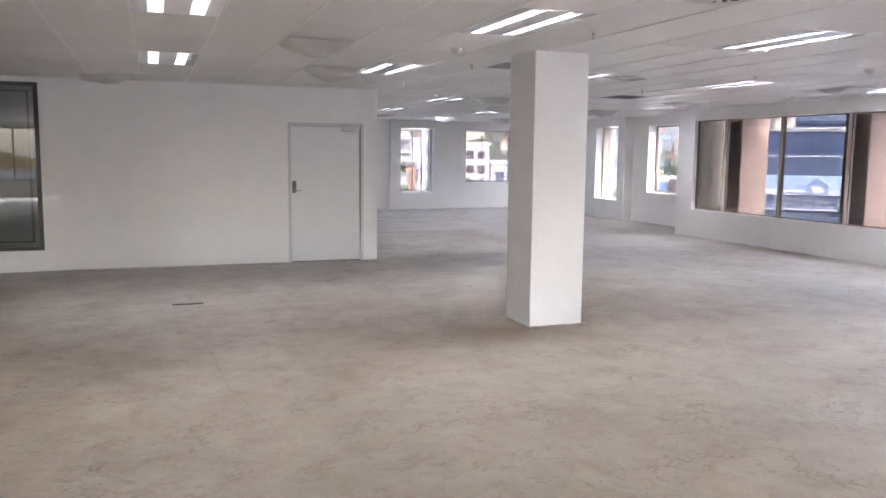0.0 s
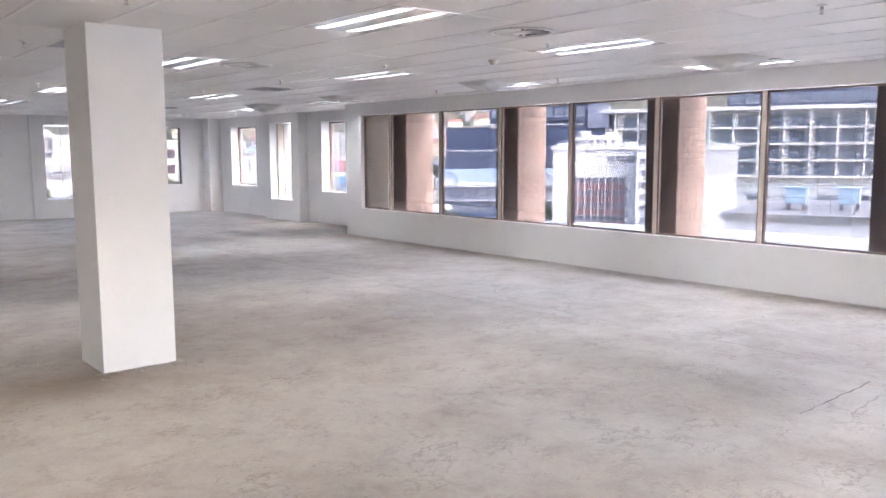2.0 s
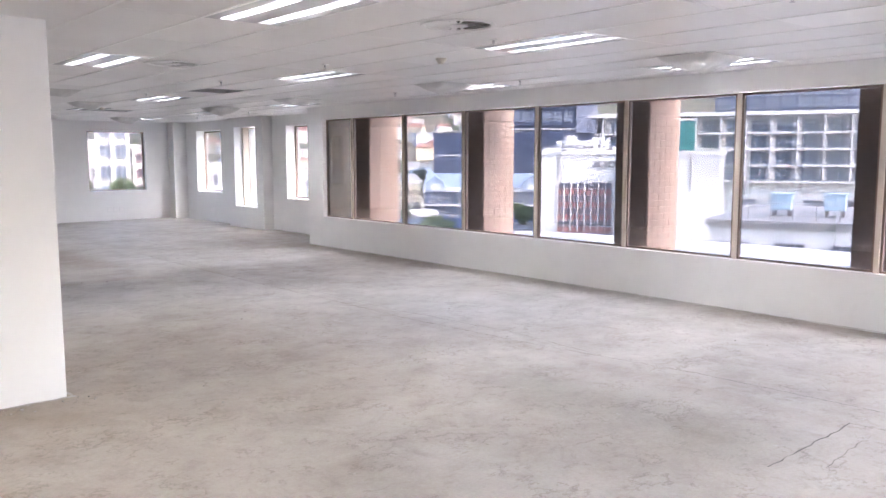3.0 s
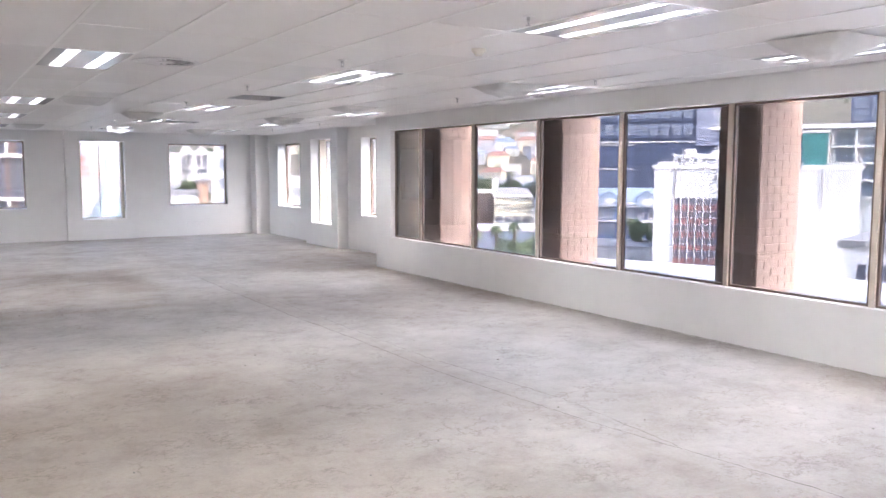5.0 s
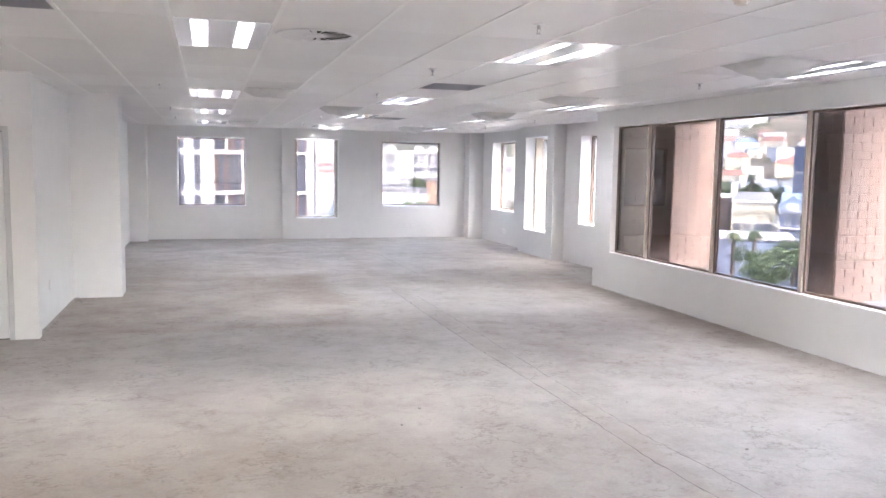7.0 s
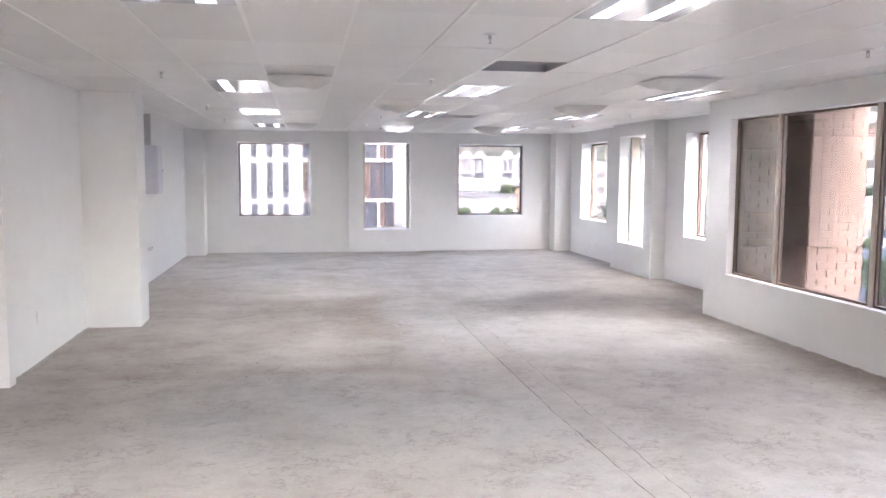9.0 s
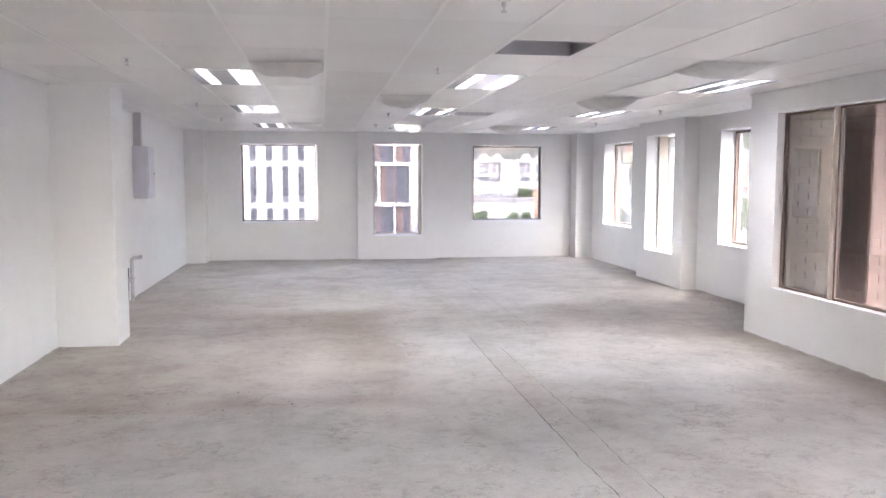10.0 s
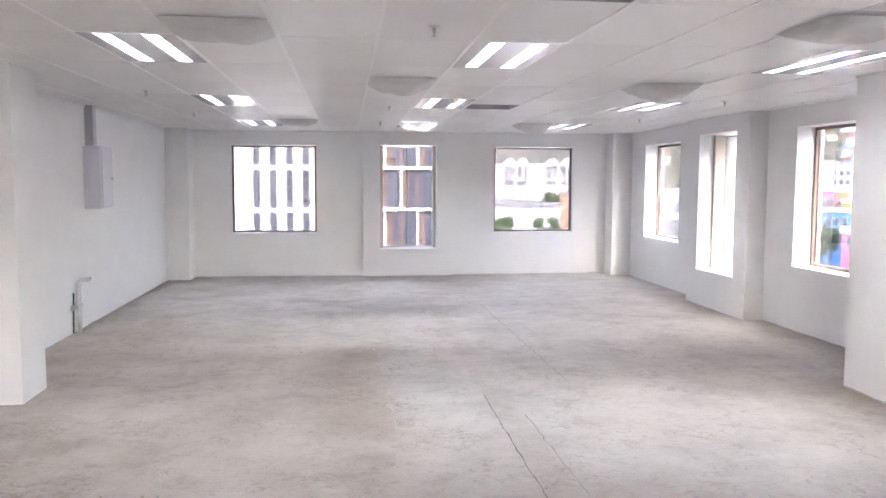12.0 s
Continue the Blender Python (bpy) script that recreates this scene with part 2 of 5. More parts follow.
def mesh_of(name, bm, materials, bevel=0.0):
    if bevel:
        bmesh.ops.bevel(bm, geom=list(bm.edges), offset=bevel, segments=2, affect="EDGES", profile=0.6)
    me = bpy.data.meshes.new(name)
    bm.to_mesh(me)
    bm.free()
    for mm in materials if isinstance(materials, (list, tuple)) else [materials]:
        me.materials.append(mm)
    return me


def part(name, bm, material, parent, label="", bevel=0.0):
    ob = new(name, mesh_of(name, bm, material, bevel) if isinstance(bm, bmesh.types.BMesh) else bm)
    ob.parent = parent
    if label:
        ob["label"] = label
    return ob


def thing(name, m, label, category, group="", kind=""):
    ob = new(name)
    ob.matrix_world = m
    return tagged(ob, label, category, group, kind)


def boxes(*dims):
    bm = bmesh.new()
    for d in dims:
        box(bm, *d)
    return bm


def structure(name, bm, material, label, category, bevel=0.0):
    return tagged(new(name, mesh_of(name, bm, material, bevel)), label, category, "", "structure")


def slit(a0, a1, z0, z1, openings):
    """The rectangles of a wall that runs from a0 to a1, round its openings (start, end, bottom, top)."""
    out, at = [], a0
    for s, e, b, t in sorted(openings):
        if s > at:
            out.append((at, s, z0, z1))
        if b > z0:
            out.append((s, e, z0, b))
        if t < z1:
            out.append((s, e, t, z1))
        at = e
    if at < a1:
        out.append((at, a1, z0, z1))
    return out


# ---- plan, in metres ----
CEIL = 2.62          # underside of the ceiling
TOP = 3.25           # underside of the slab above
BAND_X = 10.535      # face of the wall under the ribbon window
JOG_Y = 14.38        # where the ribbon window's wall ends
RIGHT_X = 11.52      # face of the wall past the jog
END_Y = 22.86        # face of the end wall
LEFT_X = 3.20        # face of the long inner wall
DOOR_Y = 11.956      # face of the wall with the door
WEST_X, SOUTH_Y = -7.0, -7.0
MULLIONS = [12.965 - 1.506 * k for k in range(10)]
BAND = (-2.5, 13.87, 0.56, 2.385)

# floor
bm = bmesh.new()
nx, ny = 62, 100
vs = [[bm.verts.new((WEST_X - 0.3 + 19.3 * i / nx, SOUTH_Y - 0.3 + 30.8 * j / ny, 0)) for i in range(nx + 1)] for j in range(ny + 1)]
for j in range(ny):
    for i in range(nx):
        bm.faces.new((vs[j][i], vs[j][i + 1], vs[j + 1][i + 1], vs[j + 1][i]))
for row in vs:
    for v in row:
        v.co.z = 0.006 * noise.noise(Vector((v.co.x * 0.8, v.co.y * 0.8, 3.0)))
floor = structure("floor", bm, M["floor"], "bare grey-buff screed floor with scraped glue marks", "floor")
slab_under = structure("floor_slab", boxes((WEST_X - 0.3, 12.0, SOUTH_Y - 0.3, 23.5, -0.4, -0.03)), M["slab"], "concrete slab under the screed", "floor")
slab_over = structure("slab_above", boxes((WEST_X - 0.3, BAND_X + 0.22, SOUTH_Y - 0.3, 14.2, TOP, TOP + 0.3), (WEST_X - 0.3, 12.0, 14.2, 23.5, TOP, TOP + 0.3)), M["slab"], "dark concrete slab above the ceiling boards", "slab")

# wall under and over the ribbon window
bm = boxes(*[(BAND_X, BAND_X + 0.15, a, b, z0, z1) for a, b, z0, z1 in slit(SOUTH_Y, JOG_Y - 0.22, 0 - 0.02, TOP, [BAND])])
wall_band = structure("wall_east", bm, M["wall"], "white painted wall with a long ribbon window", "wall")
bm = boxes((BAND_X, RIGHT_X + 0.3, JOG_Y - 0.22, JOG_Y, -0.02, TOP))
wall_jog = structure("wall_return", bm, M["wall"], "short white return wall beside the ribbon window", "wall")

# wall past the jog, with two square windows and a pier that holds a narrow one
S3, S2, S1 = (15.42, 16.95, 0.755, 2.385), (17.93, 19.03, 0.50, 2.40), (20.28, 21.78, 0.775, 2.37)
bm = boxes(*[(RIGHT_X, RIGHT_X + 0.34, a, b, z0, z1) for a, b, z0, z1 in slit(JOG_Y, END_Y + 0.3, -0.02, TOP, [S1, S2, S3])])
for a, b, z0, z1 in slit(17.60, 19.36, -0.02, TOP, [S2]):
    box(bm, 11.27, RIGHT_X, a, b, z0, z1)
box(bm, 11.16, RIGHT_X, 22.46, END_Y, -0.02, TOP)
wall_right = structure("wall_northeast", bm, M["wall"], "white painted outer wall with deep window openings", "wall")

# end wall with two square windows and a pier that holds a narrow one
E1, E2, E3 = (4.24, 5.75, 0.79, 2.37), (6.90, 7.93, 0.495, 2.385), (9.02, 10.52, 0.79, 2.37)
bm = boxes(*[(a, b, END_Y, END_Y + 0.3, z0, z1) for a, b, z0, z1 in slit(LEFT_X - 0.2, RIGHT_X, -0.02, TOP, [E1, E2, E3])])
for a, b, z0, z1 in slit(6.584, 8.202, -0.02, TOP, [E2]):
    box(bm, a, b, 22.73, END_Y, z0, z1)
box(bm, LEFT_X, 3.58, 22.42, END_Y, -0.02, TOP)
wall_end = structure("wall_north", bm, M["wall"], "white painted end wall with three windows", "wall")

# long inner wall with its pier, and the wall with the door
bm = boxes((LEFT_X - 0.2, LEFT_X, DOOR_Y + 0.14, END_Y, -0.02, TOP), (LEFT_X, 3.785, 14.52, 15.02, -0.02, TOP))
wall_inner = structure("wall_west", bm, M["wall"], "long white painted inner wall with a square pier", "wall")
DOOR = (1.895, 3.025, -0.02, 2.085)
PANEL = (-4.4, -1.44, 0.29, 2.55)
bm = boxes(*[(a, b, DOOR_Y, DOOR_Y + 0.14, z0, z1) for a, b, z0, z1 in slit(WEST_X, 3.253, -0.02, TOP, [DOOR, PANEL])])
wall_door = structure("wall_core", bm, M["wall"], "white painted partition wall with a door", "wall")
bm = boxes((WEST_X - 0.2, WEST_X, SOUTH_Y, END_Y + 0.3, -0.02, TOP), *[(a, b, SOUTH_Y - 0.2, SOUTH_Y, z0, z1) for a, b, z0, z1 in slit(WEST_X, BAND_X, -0.02, TOP, [(-6.0, 9.5, 0.56, 2.385)])])
wall_back = structure("wall_south", bm, M["wall"], "plain white walls that close the office", "wall")
bm = boxes((WEST_X, LEFT_X - 0.2, 15.4, 15.6, -0.02, TOP))
wall_core = structure("wall_core_back", bm, M["wall"], "plain wall behind the partition", "wall")

# free-standing square column
col = thing("column", pose(3.643, 7.003, 0), "square white painted column with a worn foot", "column", kind="structure")
bm = boxes((-0.283, 0.283, -0.283, 0.283, -0.01, CEIL + 0.3))
part("shaft", bm, M["column"], col, bevel=0.008)

# ---- ceiling ----
TX, TY = 0.604, 1.195
X0, Y0 = 4.685, 11.92
LIGHTS = [(i, k) for i in (-8, -4, 0, 4, 8) for k in (-9, -6, -3, 1, 4, 7) if not (i < 0 and k > 0)]
HOLES = [(4, -1, 1), (5, 4, 1), (-2, -4, 1)]   # column, row, half (0 near, 1 far)


def ceiling_mesh():
    verts, faces, mats = [], [], []

    def slab(x0, x1, y0, y1, z0, z1, mat, tilt=0.0):
        n = len(verts)
        for z in (z0, z1):
            verts.extend([(x0, y0, z), (x1, y0, z + tilt), (x1, y1, z + tilt), (x0, y1, z)])
        for f in ((3, 2, 1, 0), (4, 5, 6, 7), (0, 1, 5, 4), (1, 2, 6, 5), (2, 3, 7, 6), (3, 0, 4, 7)):
            faces.append([n + i for i in f])
            mats.append(mat)

    rnd = random.Random(4)
    for i in range(-20, 12):
        xa = X0 + TX * i
        for k in range(-16, 10):
            ya = Y0 + TY * k
            if (i, k) in LIGHTS:
                continue
            x0, x1 = max(xa + 0.006, WEST_X), min(xa + TX - 0.006, RIGHT_X)
            y0, y1 = max(ya + 0.0025, SOUTH_Y), min(ya + TY - 0.0025, END_Y)
            if x1 - x0 < 0.02 or y1 - y0 < 0.02:
                continue
            z = CEIL + 0.004 + rnd.uniform(-0.001, 0.002)
            tilt = rnd.uniform(-0.001, 0.0015)
            if (i, k) == (9, -2):
                z, tilt = z - 0.022, 0.012
            halves = [h for h in (0, 1) if (i, k, h) in HOLES]
            if halves:
                mid = ya + TY / 2
                slab(x0, x1, *((y0, mid - 0.01) if halves[0] == 1 else (mid + 0.01, y1)), z, z + 0.015, 0)
            else:
                slab(x0, x1, y0, y1, z, z + 0.015, 0, tilt)
    # bars of the grid along the room, and hangers over the short joints
    for i in range(-19, 13):
        x = X0 + TX * i
        if WEST_X < x < RIGHT_X:
            slab(x - 0.012, x + 0.012, SOUTH_Y, END_Y if x > LEFT_X else DOOR_Y, CEIL, CEIL + 0.02, 1)
    for k in range(-15, 10):
        y = Y0 + TY * k
        slab(WEST_X, RIGHT_X, y - 0.01, y + 0.01, CEIL + 0.007, CEIL + 0.0095, 1)
    me = bpy.data.meshes.new("ceiling")
    me.from_pydata(verts, [], faces)
    for mm in (M["tile"], M["grid_bar"]):
        me.materials.append(mm)
    me.polygons.foreach_set("material_index", mats)
    return me


ceiling = tagged(new("ceiling", ceiling_mesh()), "suspended ceiling of white mineral boards, some missing", "ceiling", "", "structure")

# shadow angle along the walls
bm = boxes((BAND_X - 0.02, BAND_X, SOUTH_Y, JOG_Y, CEIL - 0.012, CEIL + 0.02), (LEFT_X, RIGHT_X, END_Y - 0.02, END_Y, CEIL - 0.012, CEIL + 0.02),
           (LEFT_X, LEFT_X + 0.02, DOOR_Y, END_Y - 0.02, CEIL - 0.012, CEIL + 0.02), (WEST_X, LEFT_X, DOOR_Y - 0.02, DOOR_Y, CEIL - 0.012, CEIL + 0.02))
structure("trim", bm, M["white_metal"], "thin white angle where ceiling meets walls", "trim")


def recessed_light():
    """A white pan with two mirror-lined slots, each with a tube and cross blades."""
    ob = thing("ceiling_light", pose(0, 0, 0), "recessed white twin fluorescent ceiling light with mirror louvres", "ceiling light", "office ceiling lights")
    w, l, e = 0.585, 1.185, 0.03
    slots = (-0.14, 0.14)
    half = 0.052
    xs = [(-w / 2, -0.14 - half), (-0.14 + half, 0.14 - half), (0.14 + half, w / 2)]
    bm = boxes(*[(a, b, -l / 2, l / 2, 0.0, 0.008) for a, b in xs], *[(cx - half, cx + half, y, y + e, 0, 0.008) for cx in slots for y in (-l / 2, l / 2 - e)])
    part("pan", bm, M["pan"], ob, "glossy white pan")
    for cx in slots:
        bm = bmesh.new()
        rows = []
        for s in range(11):
            u = -1 + s / 5
            rows.append([bm.verts.new((cx + half * u, y, 0.008 + 0.088 * (1 - abs(u) ** 2.6))) for y in (-l / 2 + e, l / 2 - e)])
        for a, b in zip(rows, rows[1:]):
            bm.faces.new((a[0], b[0], b[1], a[1]))
        part("reflector", bm, M["mirror"], ob, "mirror-finish trough")
        bm = boxes(*[(cx - half + 0.002, cx + half - 0.002, y - 0.001, y + 0.001, 0.0, 0.052) for y in (-0.54 + 0.045 * k for k in range(25))])
        part("louvre", bm, M["louvre"], ob, "satin metal cross blades")
        bm = bmesh.new()
        tube(bm, (cx, -l / 2 + e + 0.005, 0.070), (cx, l / 2 - e - 0.005, 0.070), 0.013, 10)
        part("lamp_tube", bm, M["tube"], ob, "white fluorescent tube with a glow added to fill the room")
    return ob


proto = None
for i, k in LIGHTS:
    m = pose(X0 + TX * (i + 0.5), Y0 + TY * (k + 0.5), CEIL + 0.002)
    if proto:
        copy_thing(proto, m)
    else:
        proto = recessed_light()
        proto.matrix_world = m


def round_diffuser():
    ob = thing("ceiling_diffuser", pose(0, 0, 0), "round swirl air diffuser in the ceiling, white with dark slots", "air vent", "round air diffusers")
    bm = bmesh.new()
    n, prof = 40, ((0.27, 0.0), (0.265, -0.008), (0.235, -0.010), (0.225, 0.012))
    rings = [[bm.verts.new((r * math.cos(2 * math.pi * a / n), r * math.sin(2 * math.pi * a / n), z)) for a in range(n)] for r, z in prof]
    for p, q in zip(rings, rings[1:]):
        for a in range(n):
            bm.faces.new((p[a], p[(a + 1) % n], q[(a + 1) % n], q[a]))
    part("rim", bm, M["white_metal"], ob)
    bm = bmesh.new()
    # black disc paints the shade of the hollow behind the vanes
    tube(bm, (0, 0, 0.004), (0, 0, 0.008), 0.232, 40)
    part("backing", bm, M["gap_black"], ob, "black disc standing for the shaded hollow behind the vanes")
    bm = bmesh.new()
    tube(bm, (0, 0, -0.009), (0, 0, 0.002), 0.07, 24)
    part("hub", bm, M["white_metal"], ob)
    bm = bmesh.new()
    pts = [Vector(p) for p in ((0.065, -0.012, -0.006), (0.228, -0.028, -0.006), (0.228, 0.012, 0.003), (0.065, 0.006, 0.003))]
    lo = [bm.verts.new(p) for p in pts]
    hi = [bm.verts.new(p + Vector((0, 0, 0.0015))) for p in pts]
    bm.faces.new(lo[::-1])
    bm.faces.new(hi)
    for e in range(4):
        bm.faces.new((lo[e], lo[(e + 1) % 4], hi[(e + 1) % 4], hi[e]))
    vane = mesh_of("vane", bm, M["white_metal"])
    for s in range(18):
        part("vane", vane, None, ob).rotation_euler = (0, 0, 2 * math.pi * s / 18)
    return ob


d = round_diffuser()
d.matrix_world = pose(5.585, 8.66, CEIL - 0.001)
for x, y in ((6.19, 5.08), (3.20, 3.9)):
    copy_thing(d, pose(x, y, CEIL - 0.001, 0, 0, 40))


def wrapped_outlet(seed, drop):
    """Thin polythene taped over an air outlet, sagging in folds."""
    rnd = random.Random(seed)
    bm = bmesh.new()
    n = 18
    off = Vector((rnd.uniform(0, 9), rnd.uniform(0, 9), 0))
    grid = []
    for j in range(n + 1):
        row = []
        for i in range(n + 1):
            u, v = -1 + 2 * i / n, -1 + 2 * j / n
            edge = max(0, (1 - u * u) * (1 - v * v)) ** 0.55
            fold = 0.35 * noise.noise(Vector((u * 1.6, v * 1.6, 0)) + off) + 0.18 * noise.noise(Vector((u * 5, v * 5, 2)) + off)
            row.append(bm.verts.new((0.29 * u, 0.29 * v, -drop * edge * (1 + fold) - 0.004)))
        grid.append(row)
    for j in range(n):
        for i in range(n):
            bm.faces.new((grid[j][i], grid[j][i + 1], grid[j + 1][i + 1], grid[j + 1][i])).smooth = True
    return mesh_of("polythene_sheet", bm, M["polythene"])


BAGS = ((5.59, 12.80), (6.785, 15.2), (9.18, 15.25), (9.1, 12.30), (7.39, 20.45), (9.17, 20.35), (5.59, 20.05), (9.15, 8.68), (9.12, 5.0), (-0.60, 11.40), (1.36, 7.02), (1.97, 9.17), (9.15, 1.4), (5.6, 1.2))
for s, (x, y) in enumerate(BAGS):
    ob = tagged(new("wrapped_air_outlet", wrapped_outlet(s, 0.085 + 0.02 * (s % 3))), "ceiling air outlet wrapped in sagging pale polythene", "air vent", "wrapped air outlets")
    ob.matrix_world = pose(x, y, CEIL - 0.002, 0, 0, 90 * (s % 4))


def sprinkler():
    ob = thing("sprinkler", pose(0, 0, 0), "small pendent sprinkler head with a white rose", "sprinkler", "sprinkler heads")
    bm = bmesh.new()
    tube(bm, (0, 0, -0.008), (0, 0, 0), 0.035, 16)
    part("rose", bm, M["white_metal"], ob)
    bm = bmesh.new()
    tube(bm, (0, 0, -0.03), (0, 0, -0.008), 0.011, 10)
    for s in (-1, 1):
        tube(bm, (0.011 * s, 0, -0.03), (0.004 * s, 0, -0.055), 0.003, 6)
    part("body", bm, M["steel"], ob)
    bm = bmesh.new()
    tube(bm, (0, 0, -0.058), (0, 0, -0.055), 0.016, 12)
    part("deflector", bm, M["steel"], ob)
    return ob


sp = sprinkler()
sp.matrix_world = pose(6.78, 7.76, CEIL)
for x, y in ((6.78, 10.12), (6.80, 12.64), (6.80, 15.10), (6.80, 17.6), (6.80, 20.2), (4.40, 12.52), (4.36, 16.28), (4.34, 18.9), (6.87, 5.43), (6.87, 3.01), (3.24, 5.47), (3.25, 8.05), (3.26, 10.65), (0.36, 8.30), (10.4, 16.5), (10.4, 19.1), (9.5, 7.7), (9.5, 10.2)):
    copy_thing(sp, pose(x, y, CEIL, 0, 0, 37 * x))


def smoke_detector():
    ob = thing("smoke_detector", pose(0, 0, 0), "cream plastic smoke detector on the ceiling", "smoke detector", "smoke detectors")
    bm = bmesh.new()
    tube(bm, (0, 0, -0.022), (0, 0, 0), 0.05, 20, 0.055)
    part("base", bm, M["plastic"], ob, bevel=0.002)
    bm = bmesh.new()
    tube(bm, (0, 0, -0.05), (0, 0, -0.022), 0.026, 18, 0.044)
    part("head", bm, M["plastic"], ob)
    bm = boxes(*[(0.03 * math.cos(a) - 0.003, 0.03 * math.cos(a) + 0.003, 0.03 * math.sin(a) - 0.003, 0.03 * math.sin(a) + 0.003, -0.046, -0.026) for a in (k * math.pi / 4 for k in range(8))])
    part("grille", bm, M["pipe"], ob)
    return ob


sm = smoke_detector()
sm.matrix_world = pose(7.37, 6.66, CEIL)
for x, y in ((7.45, 16.65), (2.63, 6.88)):
    copy_thing(sm, pose(x, y, CEIL))

# rims and ducts of the open ceiling bays
for i, k, h in HOLES:
    xa, ya = X0 + TX * i + 0.012, Y0 + TY * k + TY / 2 * h + 0.012
    xb, yb = xa + TX - 0.024, ya + TY / 2 - 0.024
    ob = thing("ceiling_opening", pose((xa + xb) / 2, (ya + yb) / 2, CEIL), "open ceiling bay with a dark steel collar inside", "ceiling opening", "open ceiling bays")
    hx, hy = (xb - xa) / 2, (yb - ya) / 2
    bm = boxes((-hx, hx, -hy, -hy + 0.004, 0.0, 0.16), (-hx, hx, hy - 0.004, hy, 0.0, 0.16), (-hx, -hx + 0.004, -hy + 0.004, hy - 0.004, 0, 0.16), (hx - 0.004, hx, -hy + 0.004, hy - 0.004, 0, 0.16))
    part("collar", bm, M["steel"], ob)
    bm = boxes((-hx + 0.004, hx - 0.004, -hy + 0.004, hy - 0.004, 0.15, 0.155))
    part("duct_cover", bm, M["pipe"], ob, "grey sheet above the opening")

# ---- windows ----
def rect_frame(bm, axis, at, depth, a0, a1, z0, z1, w):
    """Four bars of width w round a rectangle in the plane axis = at."""
    for s, e, b, t in ((a0, a1, z0, z0 + w), (a0, a1, z1 - w, z1), (a0, a0 + w, z0 + w, z1 - w), (a1 - w, a1, z0 + w, z1 - w)):
        if axis == "x":
            box(bm, at, at + depth, s, e, b, t)
        else:
            box(bm, s, e, at, at + depth, b, t)


def pane_part(name, bm, parent):
    ob = part(name, bm, M["glass"], parent, "glass with a dark tint that dims the bright view outside")
    ob.visible_shadow = False
    return ob


# the ribbon window
ribbon = thing("window_1", pose(0, 0, 0), "long ribbon window with bronze frames and beige mullions", "window", kind="structure")
y0, y1, z0, z1 = BAND
FX = BAND_X + 0.075
part("sill", boxes((BAND_X - 0.012, FX + 0.06, y0, y1 + 0.0, z0 - 0.02, z0 + 0.004)), M["sill"], ribbon, "white painted sill")
edges = [y1] + MULLIONS
for k, y in enumerate(MULLIONS):
    part("mullion", boxes((FX - 0.015, FX + 0.06, y - 0.026, y + 0.026, z0 + 0.004, z1 - 0.002)), M["beige"], ribbon, bevel=0.003)
for a, b in zip(edges[1:], edges):
    a, b = a + 0.028, b - (0.028 if b != y1 else 0.03)
    if a < y0:
        continue
    bm = bmesh.new()
    rect_frame(bm, "x", FX + 0.004, 0.045, a, b, z0 + 0.006, z1 - 0.004, 0.022)
    fr = part("window_frame", bm, M["bronze"], ribbon, "dark bronze frame")
    pane_part("pane", boxes((FX + 0.024, FX + 0.030, a + 0.02, b - 0.02, z0 + 0.026, z1 - 0.024)), fr)
part("jamb", boxes((BAND_X - 0.004, FX + 0.06, y1 - 0.028, y1 + 0.002, z0 + 0.006, z1 - 0.002)), M["sill"], ribbon, "white painted jamb")


def square_window(name, axis, face, deep, a0, a1, b, t, toward, label):
    """A single fixed light in a deep white reveal."""
    ob = thing(name, pose(0, 0, 0), label, "window", kind="structure")
    at = face + toward * deep
    bm = bmesh.new()
    rect_frame(bm, axis, at, 0.05, a0 + 0.004, a1 - 0.004, b + 0.004, t - 0.004, 0.035)
    fr = part("window_frame", bm, M["bronze"], ob, "dark bronze frame")
    g = (a0 + 0.035, a1 - 0.035, b + 0.035, t - 0.035)
    pane_part("pane", boxes((at + 0.022, at + 0.028, g[0], g[1], g[2], g[3]) if axis == "x" else (g[0], g[1], at + 0.022, at + 0.028, g[2], g[3])), fr)
    s = (a0 - 0.02, a1 + 0.02)
    lo, hi = face - 0.012, at
    part("window_sill", boxes((lo, hi, *s, b - 0.035, b + 0.002) if axis == "x" else (*s, lo, hi, b - 0.035, b + 0.002)), M["sill"], ob, "white painted sill")
    return ob


square_window("window_2", "y", END_Y, 0.10, E1[0], E1[1], E1[2], E1[3], 1, "square window with a bronze frame in the end wall")
square_window("window_4", "y", END_Y, 0.10, E3[0], E3[1], E3[2], E3[3], 1, "square window with a bronze frame in the end wall")
square_window("window_5", "x", RIGHT_X, 0.22, S1[0], S1[1], S1[2], S1[3], 1, "square window in a deep white reveal")
square_window("window_7", "x", RIGHT_X, 0.22, S3[0], S3[1], S3[2], S3[3], 1, "square window in a deep white reveal")


